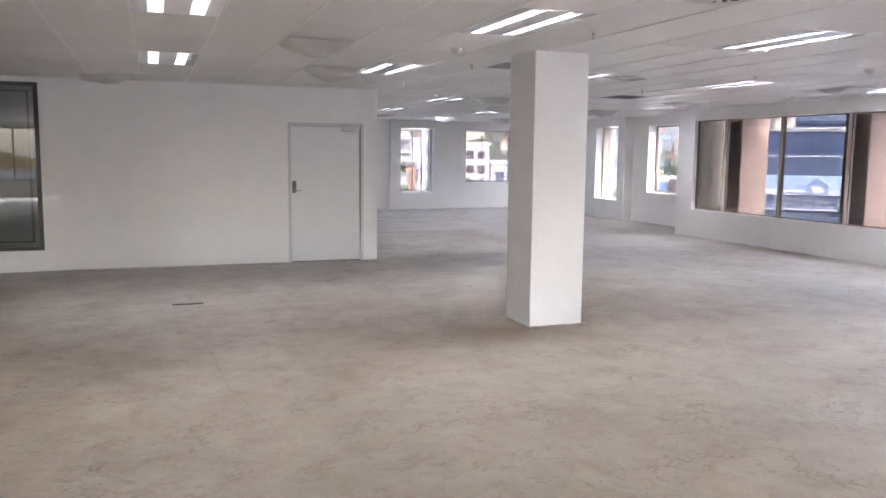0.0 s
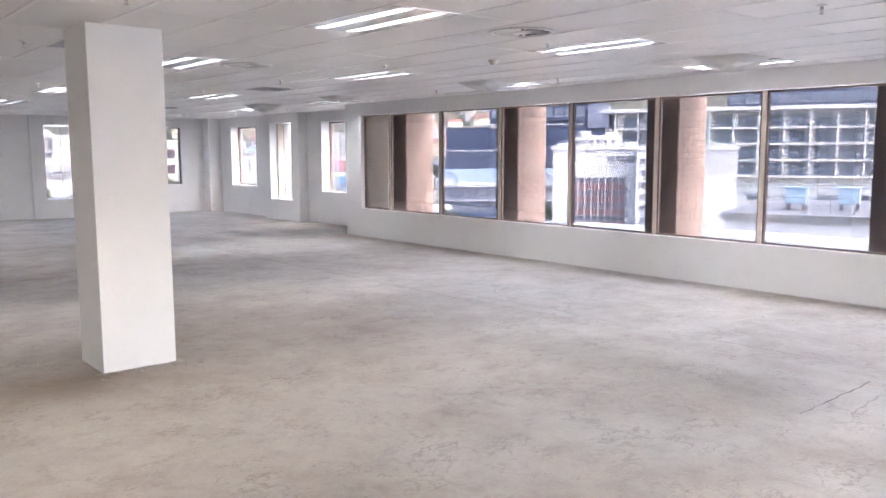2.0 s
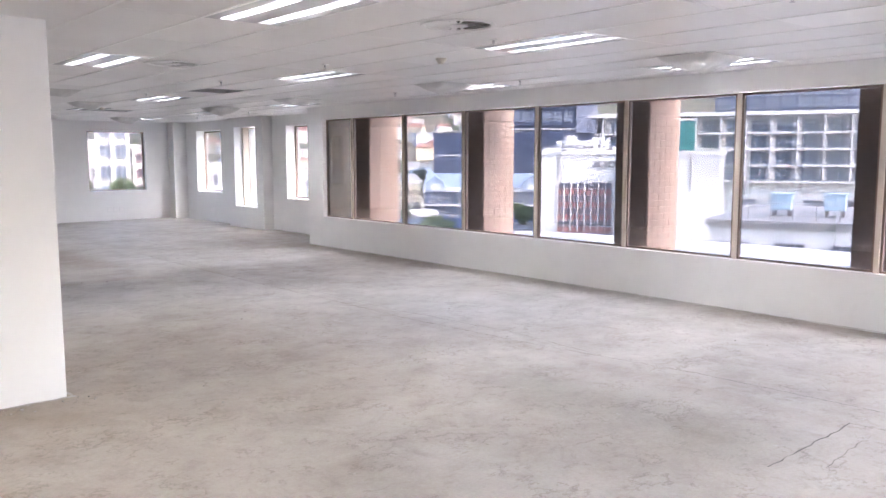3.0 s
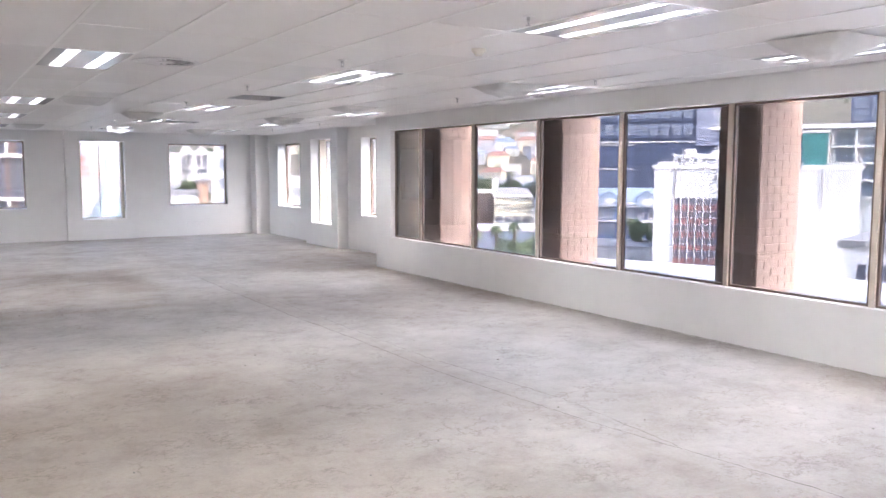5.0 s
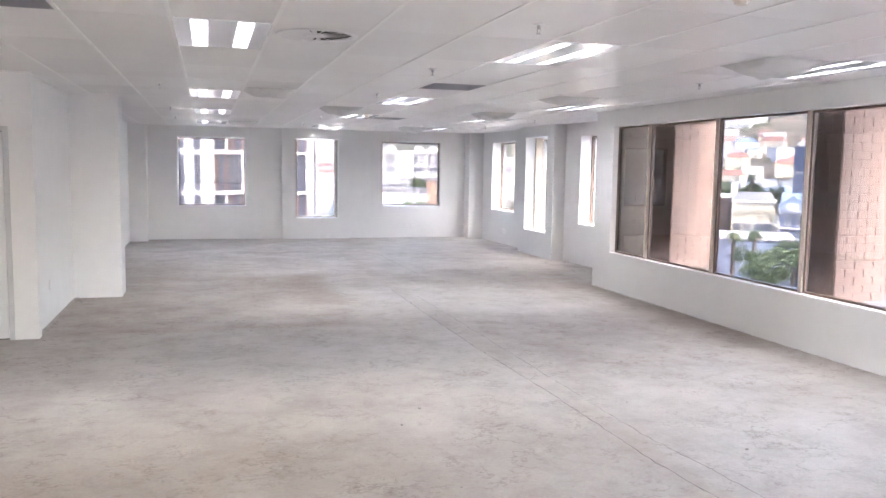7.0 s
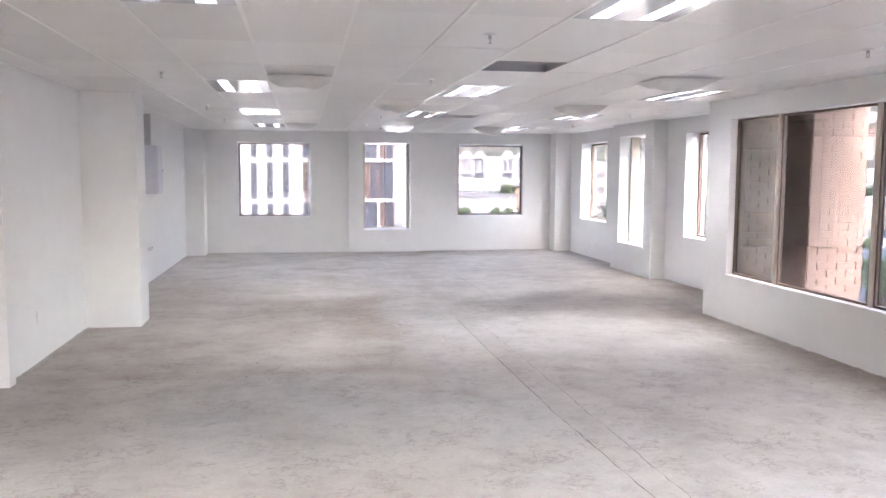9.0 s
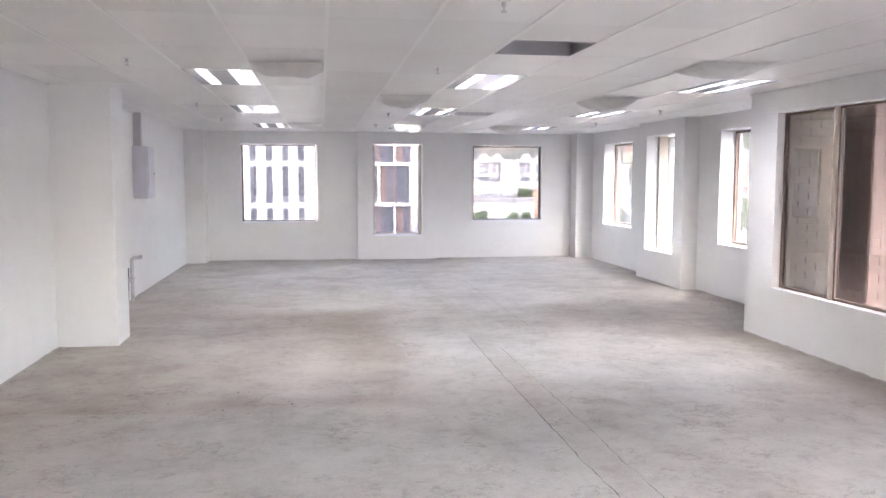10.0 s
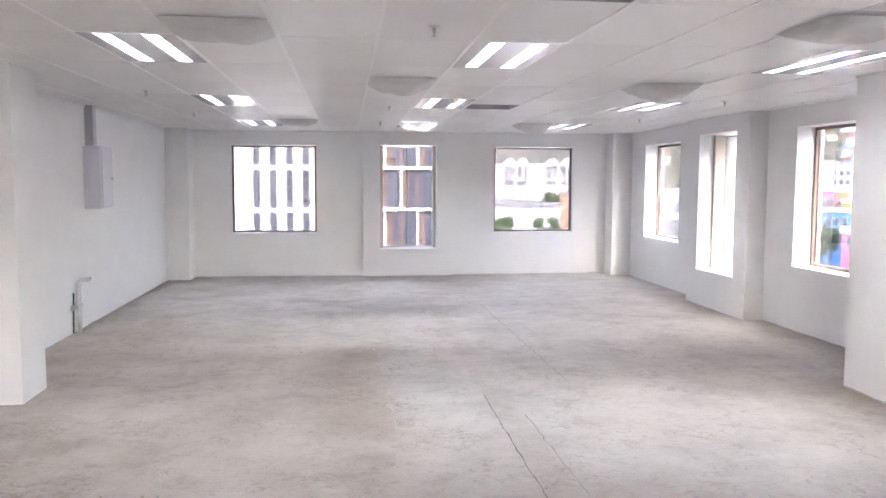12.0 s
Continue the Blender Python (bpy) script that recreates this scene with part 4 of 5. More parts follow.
# brown and glass block in a staggered white grid
ob, w, zf = building("grid_block", -0.25, 6.4, 85, 15, 14, "brown", "brown block with blue glass in a white staggered grid")
bays = 6
bw = w / bays
glass_r, bars_v = [], []
for k in range(-3, 5):
    zc = 2.95 + 4.15 * k - GROUND
    part("white_band", boxes((0, w, -0.35, 0.0, zc - 0.18, zc + 0.18)), M["render_white"], ob)
    for i in range(bays):
        if (i + k) % 2 == 0:
            glass_r.append((bw * i + 0.25, bw * (i + 1) - 0.15, zc + 0.25, zc + 3.9))
            bars_v.append((bw * (i + 1) - 0.12, bw * (i + 1) + 0.14, -0.33, 0.0, zc + 0.18, zc + 3.97))
        else:
            glass_r.append((bw * i + 0.9, bw * (i + 1) - 0.2, zc + 0.25, zc + 3.9))
add_windows(ob, glass_r, "slit_glass", "navy_panel", 1)
for d in bars_v:
    part("white_post", boxes(d), M["render_white"], ob)
part("white_post", boxes((-0.1, 0.45, -0.36, 0.0, 0, 40)), M["render_white"], ob)

# grey wall with a hotel sign, and a pale lead turret
ob, w, zf = building("sign_building", 6.3, 10.2, 112, 14, 14, "render_grey", "plain lilac-grey building that carries a white sign")
b0 = w * 0.20
part("sign_board", boxes((b0, b0 + 3.7, -0.25, 0.0, zf(-0.95), zf(0.95))), M["render_white"], ob, "white sign board with red strokes")
zm = (zf(-0.95) + zf(0.95)) / 2
bm = boxes(*[(b0 + 0.45 + 0.62 * i, b0 + 0.93 + 0.62 * i, -0.30, -0.251, zm - 0.15, zm + 0.35) for i in range(3)], *[(b0 + 0.45 + 0.5 * i, b0 + 0.83 + 0.5 * i, -0.30, -0.251, zm - 1.0, zm - 0.5) for i in range(6)])
tube(bm, (b0 + 1.3, -0.30, zm + 1.15), (b0 + 1.3, -0.251, zm + 1.15), 0.42, 20)
part("sign_strokes", bm, M["red"], ob, "red strokes and disc")
x, y = spot(9.15, 96)
tur = thing("church_turret", pose(x, y, GROUND), "pale blue lead turret with a slender spire", "turret")
bm = bmesh.new()
tube(bm, (0, 0, 0), (0, 0, 9.0), 1.9, 8)
part("drum", bm, M["copper"], tur)
bm = bmesh.new()
for (ra, za), (rb, zb) in zip(((2.1, 9.0), (1.5, 10.5), (0.8, 11.8), (0.35, 13.5)), ((1.5, 10.5), (0.8, 11.8), (0.35, 13.5), (0.05, 17.0))):
    tube(bm, (0, 0, za), (0, 0, zb), ra, 8, rb)
part("spire", bm, M["copper"], tur)

# white building with scrolled gables
ob, w, zf = building("gabled_building", 10.3, 17.0, 122, 0.95, 14, "render_white", "long white building with scrolled gables and small windows")
for az in (11.5, 12.4, 14.4, 15.4):
    gx = w * (az - 10.3) / 6.7
    bm = boxes((gx - 0.95, gx + 0.95, -0.3, 2.0, zf(0.95), zf(1.2)), (gx - 0.7, gx + 0.7, -0.3, 2.0, zf(1.2), zf(1.38)), (gx - 0.4, gx + 0.4, -0.3, 2.0, zf(1.38), zf(1.52)))
    part("gable", bm, M["render_white"], ob)
    add_windows(ob, [(gx - 0.3, gx + 0.3, zf(0.98), zf(1.25)), (gx - 0.75, gx - 0.1, zf(0.15), zf(0.85)), (gx + 0.1, gx + 0.75, zf(0.15), zf(0.85)), (gx - 0.75, gx + 0.75, zf(-0.35), zf(0.0))], "town_glass", "render_grey", 1)
add_windows(ob, [(gx, gx + 0.45, zf(-1.0), zf(-0.82)) for gx in (0.5 + 0.75 * i for i in range(int(w / 0.75)))] + [(gx, gx + 0.45, zf(-1.5), zf(-1.2)) for gx in (0.5 + 0.75 * i for i in range(int(w / 0.75)))], "town_glass", "render_grey", 0)
ob, w, zf = building("low_shop", 10.5, 15.0, 92, -1.75, 8, "render_grey", "low pale building with a flat roof")
ob, w, zf = building("low_house", 14.95, 15.7, 95, -1.0, 8, "clay", "small orange-pink rendered house")
ob, w, zf = building("frame_tower", 16.2, 18.4, 96, 9, 9, "render_white", "narrow white tower with lilac window bays")
add_windows(ob, grid(0.2, w - 0.2, 2, zf(-6), zf(8), 10, 1.25, 1.6), "blue_glass", "render_grey", 1)
ob, w, zf = building("apartment_block", 18.6, 21.4, 105, 0.6, 9, "render_white", "white apartment block with red-framed windows")
add_windows(ob, grid(0.3, w - 0.3, 3, zf(-6), zf(0.4), 6, 1.0, 1.1), "town_glass", "red", 1)
ob, w, zf = building("grey_apartments", 21.3, 24.4, 88, -0.8, 9, "render_grey", "grey apartments with dark balcony bays")
add_windows(ob, grid(0.2, w - 0.2, 3, zf(-7), zf(-1.0), 4, 1.2, 1.3), "town_glass", "render_white", 1)
for k in range(4):
    part("balcony", boxes((0, w, -0.9, 0.0, zf(-7) + 2.3 * k, zf(-7) + 2.3 * k + 0.25)), M["render_white"], ob)
building("blue_shed", 25.2, 27.4, 70, -3.2, 8, "bright_blue", "bright blue flat-roofed shed")
ob, w, zf = building("white_flats", 31.2, 33.2, 170, 0.9, 9, "render_white", "white flats on the hillside")
add_windows(ob, grid(0.2, w - 0.2, 5, zf(-0.9), zf(0.8), 3, 0.7, 0.9), "town_glass", "render_grey", 0)
for az0, az1, d, el, mat, lab in ((31.2, 32.2, 120, -0.65, "pink", "small bright pink town house"), (32.2, 33.0, 122, -0.7, "orange", "small orange rendered house"), (32.6, 34.2, 112, -1.35, "yellow", "small yellow rendered house"), (31.4, 33.0, 100, -1.9, "bright_blue", "low bright blue house"), (33.0, 34.4, 100, -2.0, "bright_blue", "low bright blue house"), (32.4, 34.5, 84, -3.2, "pink", "low pale pink rendered house"), (29.0, 31.0, 110, -1.4, "render_white", "small white rendered house"), (24.6, 26.6, 130, -0.6, "render_white", "small white rendered house"), (26.8, 28.8, 125, -1.0, "cream", "small cream rendered house")):
    ob, w, zf = building("town_house", az0, az1, d, el, 7, mat, lab, "house")
    add_windows(ob, grid(0.2, w - 0.2, 3, zf(el - 1.1), zf(el - 0.1), 1, 0.55, 1.0), "town_glass", "render_white", 0)

# cream school-like building and its neighbours
ob, w, zf = building("cream_building", 36.2, 38.9, 112, -2.05, 9, "cream", "cream two-storey building with rows of small windows")
add_windows(ob, grid(0.1, w - 0.1, 12, zf(-3.0), zf(-2.4), 1, 0.26, 0.9), "town_glass", "cream", 0)
add_windows(ob, grid(0.1, w - 0.1, 4, zf(-4.0), zf(-3.3), 1, 0.95, 1.0), "town_glass", "render_white", 2)
bm = bmesh.new()
zr = zf(-2.05)
a = [bm.verts.new(p) for p in ((-0.3, -0.3, zr), (w + 0.3, -0.3, zr), (w + 0.3, 9, zr), (-0.3, 9, zr), (0.5, 4.5, zr + 1.3), (w - 0.5, 4.5, zr + 1.3))]
for f in ((0, 1, 5, 4), (1, 2, 5), (2, 3, 4, 5), (3, 0, 4)):
    bm.faces.new([a[i] for i in f])
part("hipped_roof", bm, M["greyroof"], ob, "grey hipped roof")
ob, w, zf = building("stone_house", 34.2, 36.3, 118, -1.75, 9, "stone", "dark stone house with a chimney")
part("chimney", boxes((w * 0.9, w * 0.9 + 0.8, 1, 2, zf(-1.75), zf(-0.8))), M["render_white"], ob)
building("flat_shed", 33.8, 40.2, 92, -4.55, 8, "slate", "long low shed with a pale blue-grey roof")

# navy block with glazed top floors
ob, w, zf = building("navy_wing", 39.85, 46.0, 134, 1.65, 14, "navy", "low dark navy wing of an office block")
part("light_band", boxes((0, w, -0.15, 0, zf(-0.02), zf(0.04))), M["render_white"], ob)
for i in range(10):
    part("panel", boxes((w * i / 10 + 0.05, w * (i + 1) / 10 - 0.05, -0.08, 0, zf(-1.9), zf(-0.1))), M["navy_panel"], ob)
ob, w, zf = building("navy_tower", 43.0, 51.6, 140, 12, 16, "navy", "tall dark navy office tower with glazed floors")
part("light_band", boxes((0, w, -0.2, 0, zf(1.85), zf(1.93))), M["render_white"], ob)
for e in (2.3, 3.45, 4.6, 5.75, 6.9):
    add_windows(ob, grid(0.3, w - 0.3, 11, zf(e), zf(e + 0.9), 1, 1.55, 2.0), "blue_glass", "navy_panel", 1)
    part("floor_band", boxes((0, w, -0.35, 0, zf(e - 0.14), zf(e - 0.06))), M["navy_panel"], ob)
for i in range(12):
    part("panel", boxes((w * i / 12 + 0.06, w * (i + 1) / 12 - 0.06, -0.10, 0, zf(-1.6), zf(0.15))), M["navy_panel"], ob)

gx = w * (50.1 - 43.0) / 8.6
part("slate_end", boxes((gx, w, -0.55, 0, zf(1.6), zf(11.8))), M["slate_panel"], ob, "plain slate-blue cladding")
for k in range(7):
    part("cladding_joint", boxes((gx, w, -0.565, -0.55, zf(1.9 + 0.8 * k), zf(1.9 + 0.8 * k) + 0.09)), M["navy"], ob)
txt = bpy.data.curves.new("house_number", "FONT")
txt.body, txt.size, txt.extrude = "117", 1.9, 0.04
tob = bpy.data.objects.new("house_number", txt)
number = bpy.data.meshes.new_from_object(tob)
bpy.data.objects.remove(tob)
number.materials.append(M["render_white"])
nb = part("house_number", number, None, ob, "white number standing upright")
nb.matrix_local = pose(w * (51.75 - 43.0) / 8.6, -0.60, zf(2.85), 90, 0, 0) @ Matrix.Rotation(radians(90), 4, "Z")
for k in range(40):
    x = w * (k + 0.5) / 40
    if x < gx:
        part("fin", boxes((x - 0.03, x + 0.03, -0.16, -0.10, zf(-1.6), zf(0.15))), M["navy"], ob)

# low white shop with an arcade, below the blue house
ob, w, zf = building("low_shop", 42.0, 49.2, 82, -5.75, 9, "render_white", "low white shop with an arcaded front")
add_windows(ob, grid(0.2, w - 0.2, 9, zf(-7.2), zf(-6.1), 1, 0.7, 1.2), "town_glass", "render_grey", 0)
part("cornice", boxes((-0.1, w + 0.1, -0.35, 0, zf(-5.95), zf(-5.78))), M["render_grey"], ob)

# blue gabled house with white trim
ob, w, zf = building("blue_gabled_house", 39.3, 48.6, 102, -2.55, 9, "blue_paint", "blue two-storey house with white trim and slate roof", "house")
bm = bmesh.new()
zr = zf(-2.55)
a = [bm.verts.new(p) for p in ((-0.3, -0.4, zr), (w + 0.3, -0.4, zr), (w + 0.3, 9.3, zr), (-0.3, 9.3, zr), (-0.3, 4.5, zr + 2.1), (w + 0.3, 4.5, zr + 2.1))]
for f in ((0, 1, 5, 4), (2, 3, 4, 5), (1, 2, 5), (3, 0, 4)):
    bm.faces.new([a[i] for i in f])
part("pitched_roof", bm, M["slate"], ob, "pale blue-grey pitched roof")
for gx in (1.3, w * 0.56, w - 2.6):
    bm = bmesh.new()
    lo = [bm.verts.new(p) for p in ((gx - 1.2, -0.5, zr - 0.1), (gx + 1.2, -0.5, zr - 0.1), (gx + 1.2, -0.5, zr + 1.0), (gx, -0.5, zr + 1.9), (gx - 1.2, -0.5, zr + 1.0))]
    hi = [bm.verts.new(v.co + Vector((0, 4, 0))) for v in lo]
    bm.faces.new(lo)
    bm.faces.new(hi[::-1])
    for e in range(5):
        bm.faces.new((lo[e], hi[e], hi[(e + 1) % 5], lo[(e + 1) % 5]))
    bmesh.ops.recalc_face_normals(bm, faces=bm.faces)
    part("gable", bm, M["slate"], ob)
    part("gable_window", boxes((gx - 0.6, gx + 0.6, -0.56, -0.5, zr + 0.05, zr + 0.85)), M["render_white"], ob)
for e0, e1 in ((-3.55, -2.75), (-4.7, -3.8)):
    add_windows(ob, grid(0.2, w - 0.2, 13, zf(e0), zf(e1), 1, 0.75, 1.25), "town_glass", "render_white", 1)
part("verandah_rail", boxes((0, w, -0.5, 0, zf(-3.72), zf(-3.62))), M["render_white"], ob)
part("string_course", boxes((0, w, -0.4, 0, zf(-2.68), zf(-2.58))), M["render_white"], ob)

# white block with red window bays, and its long blank wing
ob, w, zf = building("white_block", 47.9, 54.2, 74, 0.05, 12, "render_white", "white office block with red window bays")
part("lift_house", boxes((1.6, 6.6, 1.0, 7.0, zf(0.05), zf(1.1))), M["render_white"], ob)
part("parapet_box", boxes((0.4, 1.6, 0.4, 3.0, zf(0.05), zf(0.55))), M["render_white"], ob)
for x0, x1, y0, y1, e in ((0.2, 1.0, 0.2, 2.5, 0.32), (2.4, 3.6, 0.6, 2.2, 1.45), (5.0, 6.2, 1.2, 3.0, 1.35), (6.9, 7.8, 0.6, 2.4, 0.6)):
    part("roof_block", boxes((x0, x1, y0, y1, zf(0.05), zf(e))), M["render_white"], ob, bevel=0.04)
bm = bmesh.new()
for k in range(7):
    tube(bm, (0.5 + 1.05 * k, 0.5, zf(0.05)), (0.5 + 1.05 * k, 0.5, zf(0.05) + 0.9 + 0.5 * (k % 3)), 0.035, 6)
tube(bm, (0.5, 0.5, zf(0.05) + 0.85), (6.8, 0.5, zf(0.05) + 0.85), 0.03, 6)
part("roof_railing", bm, M["greyroof"], ob, "thin grey roof railing and masts")
part("cable_run", boxes((1.75, 1.95, -0.10, 0, zf(-1.8), zf(0.0)), (1.95, 2.5, -0.10, 0, zf(-0.9), zf(-0.8))), M["greyroof"], ob)
add_windows(ob, [(2.0 + 0.7 * k, 2.4 + 0.7 * k, zf(0.45), zf(0.8)) for k in range(6)], "town_glass", "render_grey", 0)
gx0, gx1 = w * 0.22, w * 0.86
for k in range(6):
    za = zf(-2.0) - 1.22 * k
    add_windows(ob, grid(gx0, gx1, 8, za - 0.64, za, 1, 0.62, 0.64), "town_glass", "render_grey", 0)
    part("red_spandrel", boxes((gx0, gx1, -0.05, 0, za - 1.18, za - 0.66)), M["red"], ob)
for i in range(9):
    gx = gx0 + (gx1 - gx0) * i / 8
    part("fin", boxes((gx - 0.05, gx + 0.05, -0.22, 0, zf(-7.5), zf(-1.9))), M["render_white"], ob)
add_windows(ob, grid(w * 0.62, w - 0.2, 3, zf(-1.0), zf(-0.3), 1, 0.75, 0.7), "town_glass", "render_white", 1)
ob, w, zf = building("blank_wing", 54.1, 61.2, 70, 0.0, 12, "render_white", "long white blank-walled wing with three rows of windows")
add_windows(ob, grid(w * 0.03, w * 0.40, 3, zf(-5.6), zf(-0.4), 6, 0.72, 0.62), "town_glass", "render_grey", 1)
bm = boxes((w * 0.72, w - 0.2, -0.04, 0, zf(-1.6), zf(-0.3)))
part("panel", bm, M["render_grey"], ob)
bm = bmesh.new()
tube(bm, (w * 0.68, -0.15, zf(-2.6)), (w * 0.68, -0.15, zf(-0.3)), 0.07, 8)
part("downpipe", bm, M["greyroof"], ob)
bm = bmesh.new()
x, y = 0, 0
for i in range(5):
    tube(bm, (w * 0.08 + 0.9 * i, 3, zf(0.0)), (w * 0.08 + 0.9 * i, 3, zf(0.0) + 0.8 + 0.4 * (i % 2)), 0.05, 6)
part("roof_masts", bm, M["greyroof"], ob)

# balcony apartments
ob, w, zf = building("balcony_apartments", 50.6, 76, 142, 2.6, 14, "render_white", "white apartment building with glazed balconies")
part("eaves", boxes((-1, w + 1, -2.4, 3, zf(2.6), zf(2.85))), M["render_white"], ob)
for k in range(4):
    za = zf(-1.75) + (zf(2.5) - zf(-1.75)) * k / 4
    zb = zf(-1.75) + (zf(2.5) - zf(-1.75)) * (k + 1) / 4
    part("balcony", boxes((0, w, -1.6, 0, za - 0.12, za + 0.18)), M["render_white"], ob)
    rail = bmesh.new()
    box(rail, 0, w, -1.58, -1.54, za + 1.05, za + 1.1)
    part("balcony_rail", rail, M["greyroof"], ob)
    add_windows(ob, grid(0.5, w - 0.5, 16, za + 0.2, zb - 0.25, 1, 2.5, zb - za - 0.55), "blue_glass", "render_white", 2)
for i in range(17):
    gx = w * i / 16
    part("post", boxes((gx - 0.14, gx + 0.14, -1.6, 0, zf(-1.75), zf(2.6))), M["render_white"], ob)
add_windows(ob, grid(w * 0.4, w - 0.5, 7, zf(-3.3), zf(-2.9), 1, 3.4, 0.9) + grid(w * 0.4, w - 0.5, 7, zf(-4.4), zf(-4.0), 1, 3.4, 0.9), "town_glass", "render_grey", 2)
ob, w, zf = building("glass_penthouse", 59.5, 78, 160, 5.5, 10, "navy_panel", "set-back glazed upper storeys")
add_windows(ob, grid(0.3, w - 0.3, 18, zf(3.0), zf(5.4), 3, 2.2, 1.7), "blue_glass", "render_white", 1)
ob, w, zf = building("netted_shaft", 56.9, 58.4, 132, 2.4, 8, "teal", "lift shaft wrapped in teal netting")
ob, w, zf = building("slate_block", 55.0, 56.9, 134, 2.3, 8, "navy_panel", "slate blue block behind the white wing")
add_windows(ob, grid(0.2, w - 0.2, 2, zf(-1), zf(2.2), 4, 1.3, 1.2), "blue_glass", "render_white", 0)

# low roof with air handling units
ob, w, zf = building("low_roof_building", 61.6, 80, 40, -5.3, 14, "render_white", "low white building with a flat roof")
add_windows(ob, [(0.6 + 2.6 * i, 2.1 + 2.6 * i, zf(-7.9), zf(-6.3)) for i in range(4)], "town_glass", "render_grey", 2)
part("parapet", boxes((-0.2, w, -0.2, 0.15, zf(-5.3), zf(-4.85))), M["render_white"], ob)
mw = ob.matrix_world
for gx, gy in ((3.0, 4.0), (5.6, 4.6)):
    u = thing("air_handling_unit", mw @ pose(gx, gy, zf(-5.3) + 0.35), "pale metal air handling unit on steel legs", "air conditioner", "rooftop units")
    part("casing", boxes((-0.52, 0.52, -0.52, 0.52, 0.35, 1.2)), M["copper"], u, bevel=0.03)
    part("hood", boxes((-0.6, 0.6, -0.6, 0.6, 1.2, 1.27)), M["copper"], u)
    for sx in (-0.4, 0.4):
        for sy in (-0.4, 0.4):
            part("leg", boxes((sx - 0.06, sx + 0.06, sy - 0.06, sy + 0.06, 0, 0.35)), M["stone"], u)
bm = bmesh.new()
for k in range(6):
    tube(bm, (0.6 + 1.1 * k, 1.2, zf(-5.3) + 0.35), (0.6 + 1.1 * k, 1.2, zf(-5.3) + 1.2), 0.03, 6)
tube(bm, (0.6, 1.2, zf(-5.3) + 1.2), (6.1, 1.2, zf(-5.3) + 1.2), 0.03, 6)
part("guard_rail", bm, M["steel"], ob)


# ---- hill behind the town ----
def hill_height(az, d):
    crest = 4.2 + 2.6 * math.exp(-((az - 45) / 22) ** 2) - 2.2 * math.exp(-((az - 8) / 12) ** 2) + 0.5 * noise.noise(Vector((az * 0.12, 0, 0)))
    t = max(0.0, min(1.0, (d - 170) / 620))
    s = t * t * (3 - 2 * t)
    rough = 5.0 * noise.noise(Vector((az * 0.25, d * 0.012, 2))) * t
    return GROUND + s * (d * math.tan(radians(crest)) - GROUND * 0.9) + 6 * t + rough


m, nt, b = shader("dry_hillside", (0.3, 0.25, 0.17), 0.9)
c = ramp(nt, noise_node(nt, 0.02, 8, 0.7), ((0.35, (0.06, 0.072, 0.045)), (0.5, (0.125, 0.112, 0.085)), (0.65, (0.18, 0.15, 0.115))))
nt.links.new(c, b.inputs["Base Color"])
M["hill"] = m
bm = bmesh.new()
rows = []
for j in range(50):
    d = 165 + 16.5 * j
    rows.append([bm.verts.new((*spot(az, d), hill_height(az, d))) for az in (-25 + 1.25 * i for i in range(96))])
for p, q in zip(rows, rows[1:]):
    for i in range(95):
        bm.faces.new((p[i], p[i + 1], q[i + 1], q[i])).smooth = True
structure("hillside", bm, M["hill"], "dry brown hillside rising behind the town", "hill")


def hill_house(mat, roof, flat, label):
    ob = thing("hill_house", pose(0, 0, 0), label, "house", "houses on the hill")
    part("wall", boxes((-6, 6, -4, 4, -3, 6)), M[mat], ob)
    if flat:
        part("roof", boxes((-6.3, 6.3, -4.3, 4.3, 6, 6.5)), M[roof], ob)
    else:
        bm = bmesh.new()
        a = [bm.verts.new(p) for p in ((-6.4, -4.4, 6), (6.4, -4.4, 6), (6.4, 4.4, 6), (-6.4, 4.4, 6), (-4, 0, 8.6), (4, 0, 8.6))]
        for f in ((0, 1, 5, 4), (1, 2, 5), (2, 3, 4, 5), (3, 0, 4), (3, 2, 1, 0)):
            bm.faces.new([a[i] for i in f])
        part("roof", bm, M[roof], ob)
    for z in (0.8, 3.6):
        for x in (-4.6, -1.6, 1.6, 4.2):
            wd = part("window", window_mesh(1.4, 1.5, "town_glass", "render_white", 0), None, ob)
            wd.location = (x - 0.7, -4.0, z)
    return ob


kinds = [hill_house("render_white", "greyroof", True, "white flat-roofed house on the hillside"), hill_house("render_white", "rooftile", False, "white house with a dull red roof on the hillside"),
         hill_house("cream", "rooftile", False, "cream house with a dull red roof on the hillside"), hill_house("render_grey", "slate", True, "grey flat-roofed house on the hillside"), hill_house("render_white", "slate", False, "white house with a blue-grey roof on the hillside")]
rnd = random.Random(11)
used = set()
for n in range(310):
    az, d = (rnd.uniform(24, 45) if n % 4 else rnd.uniform(9, 74)), 185 + 560 * rnd.random() ** 1.25
    k = n % 5
    x, y = spot(az, d)
    s = rnd.uniform(0.4, 0.95)
    mm = pose(x, y, hill_height(az, d), 0, 0, -az + rnd.uniform(-25, 25)) @ Matrix.Diagonal((s, s, s, 1))
    if k not in used:
        used.add(k)
        kinds[k].matrix_world = mm
    else:
        c = copy_thing(kinds[k], mm)
        c.scale = (s, s, s)


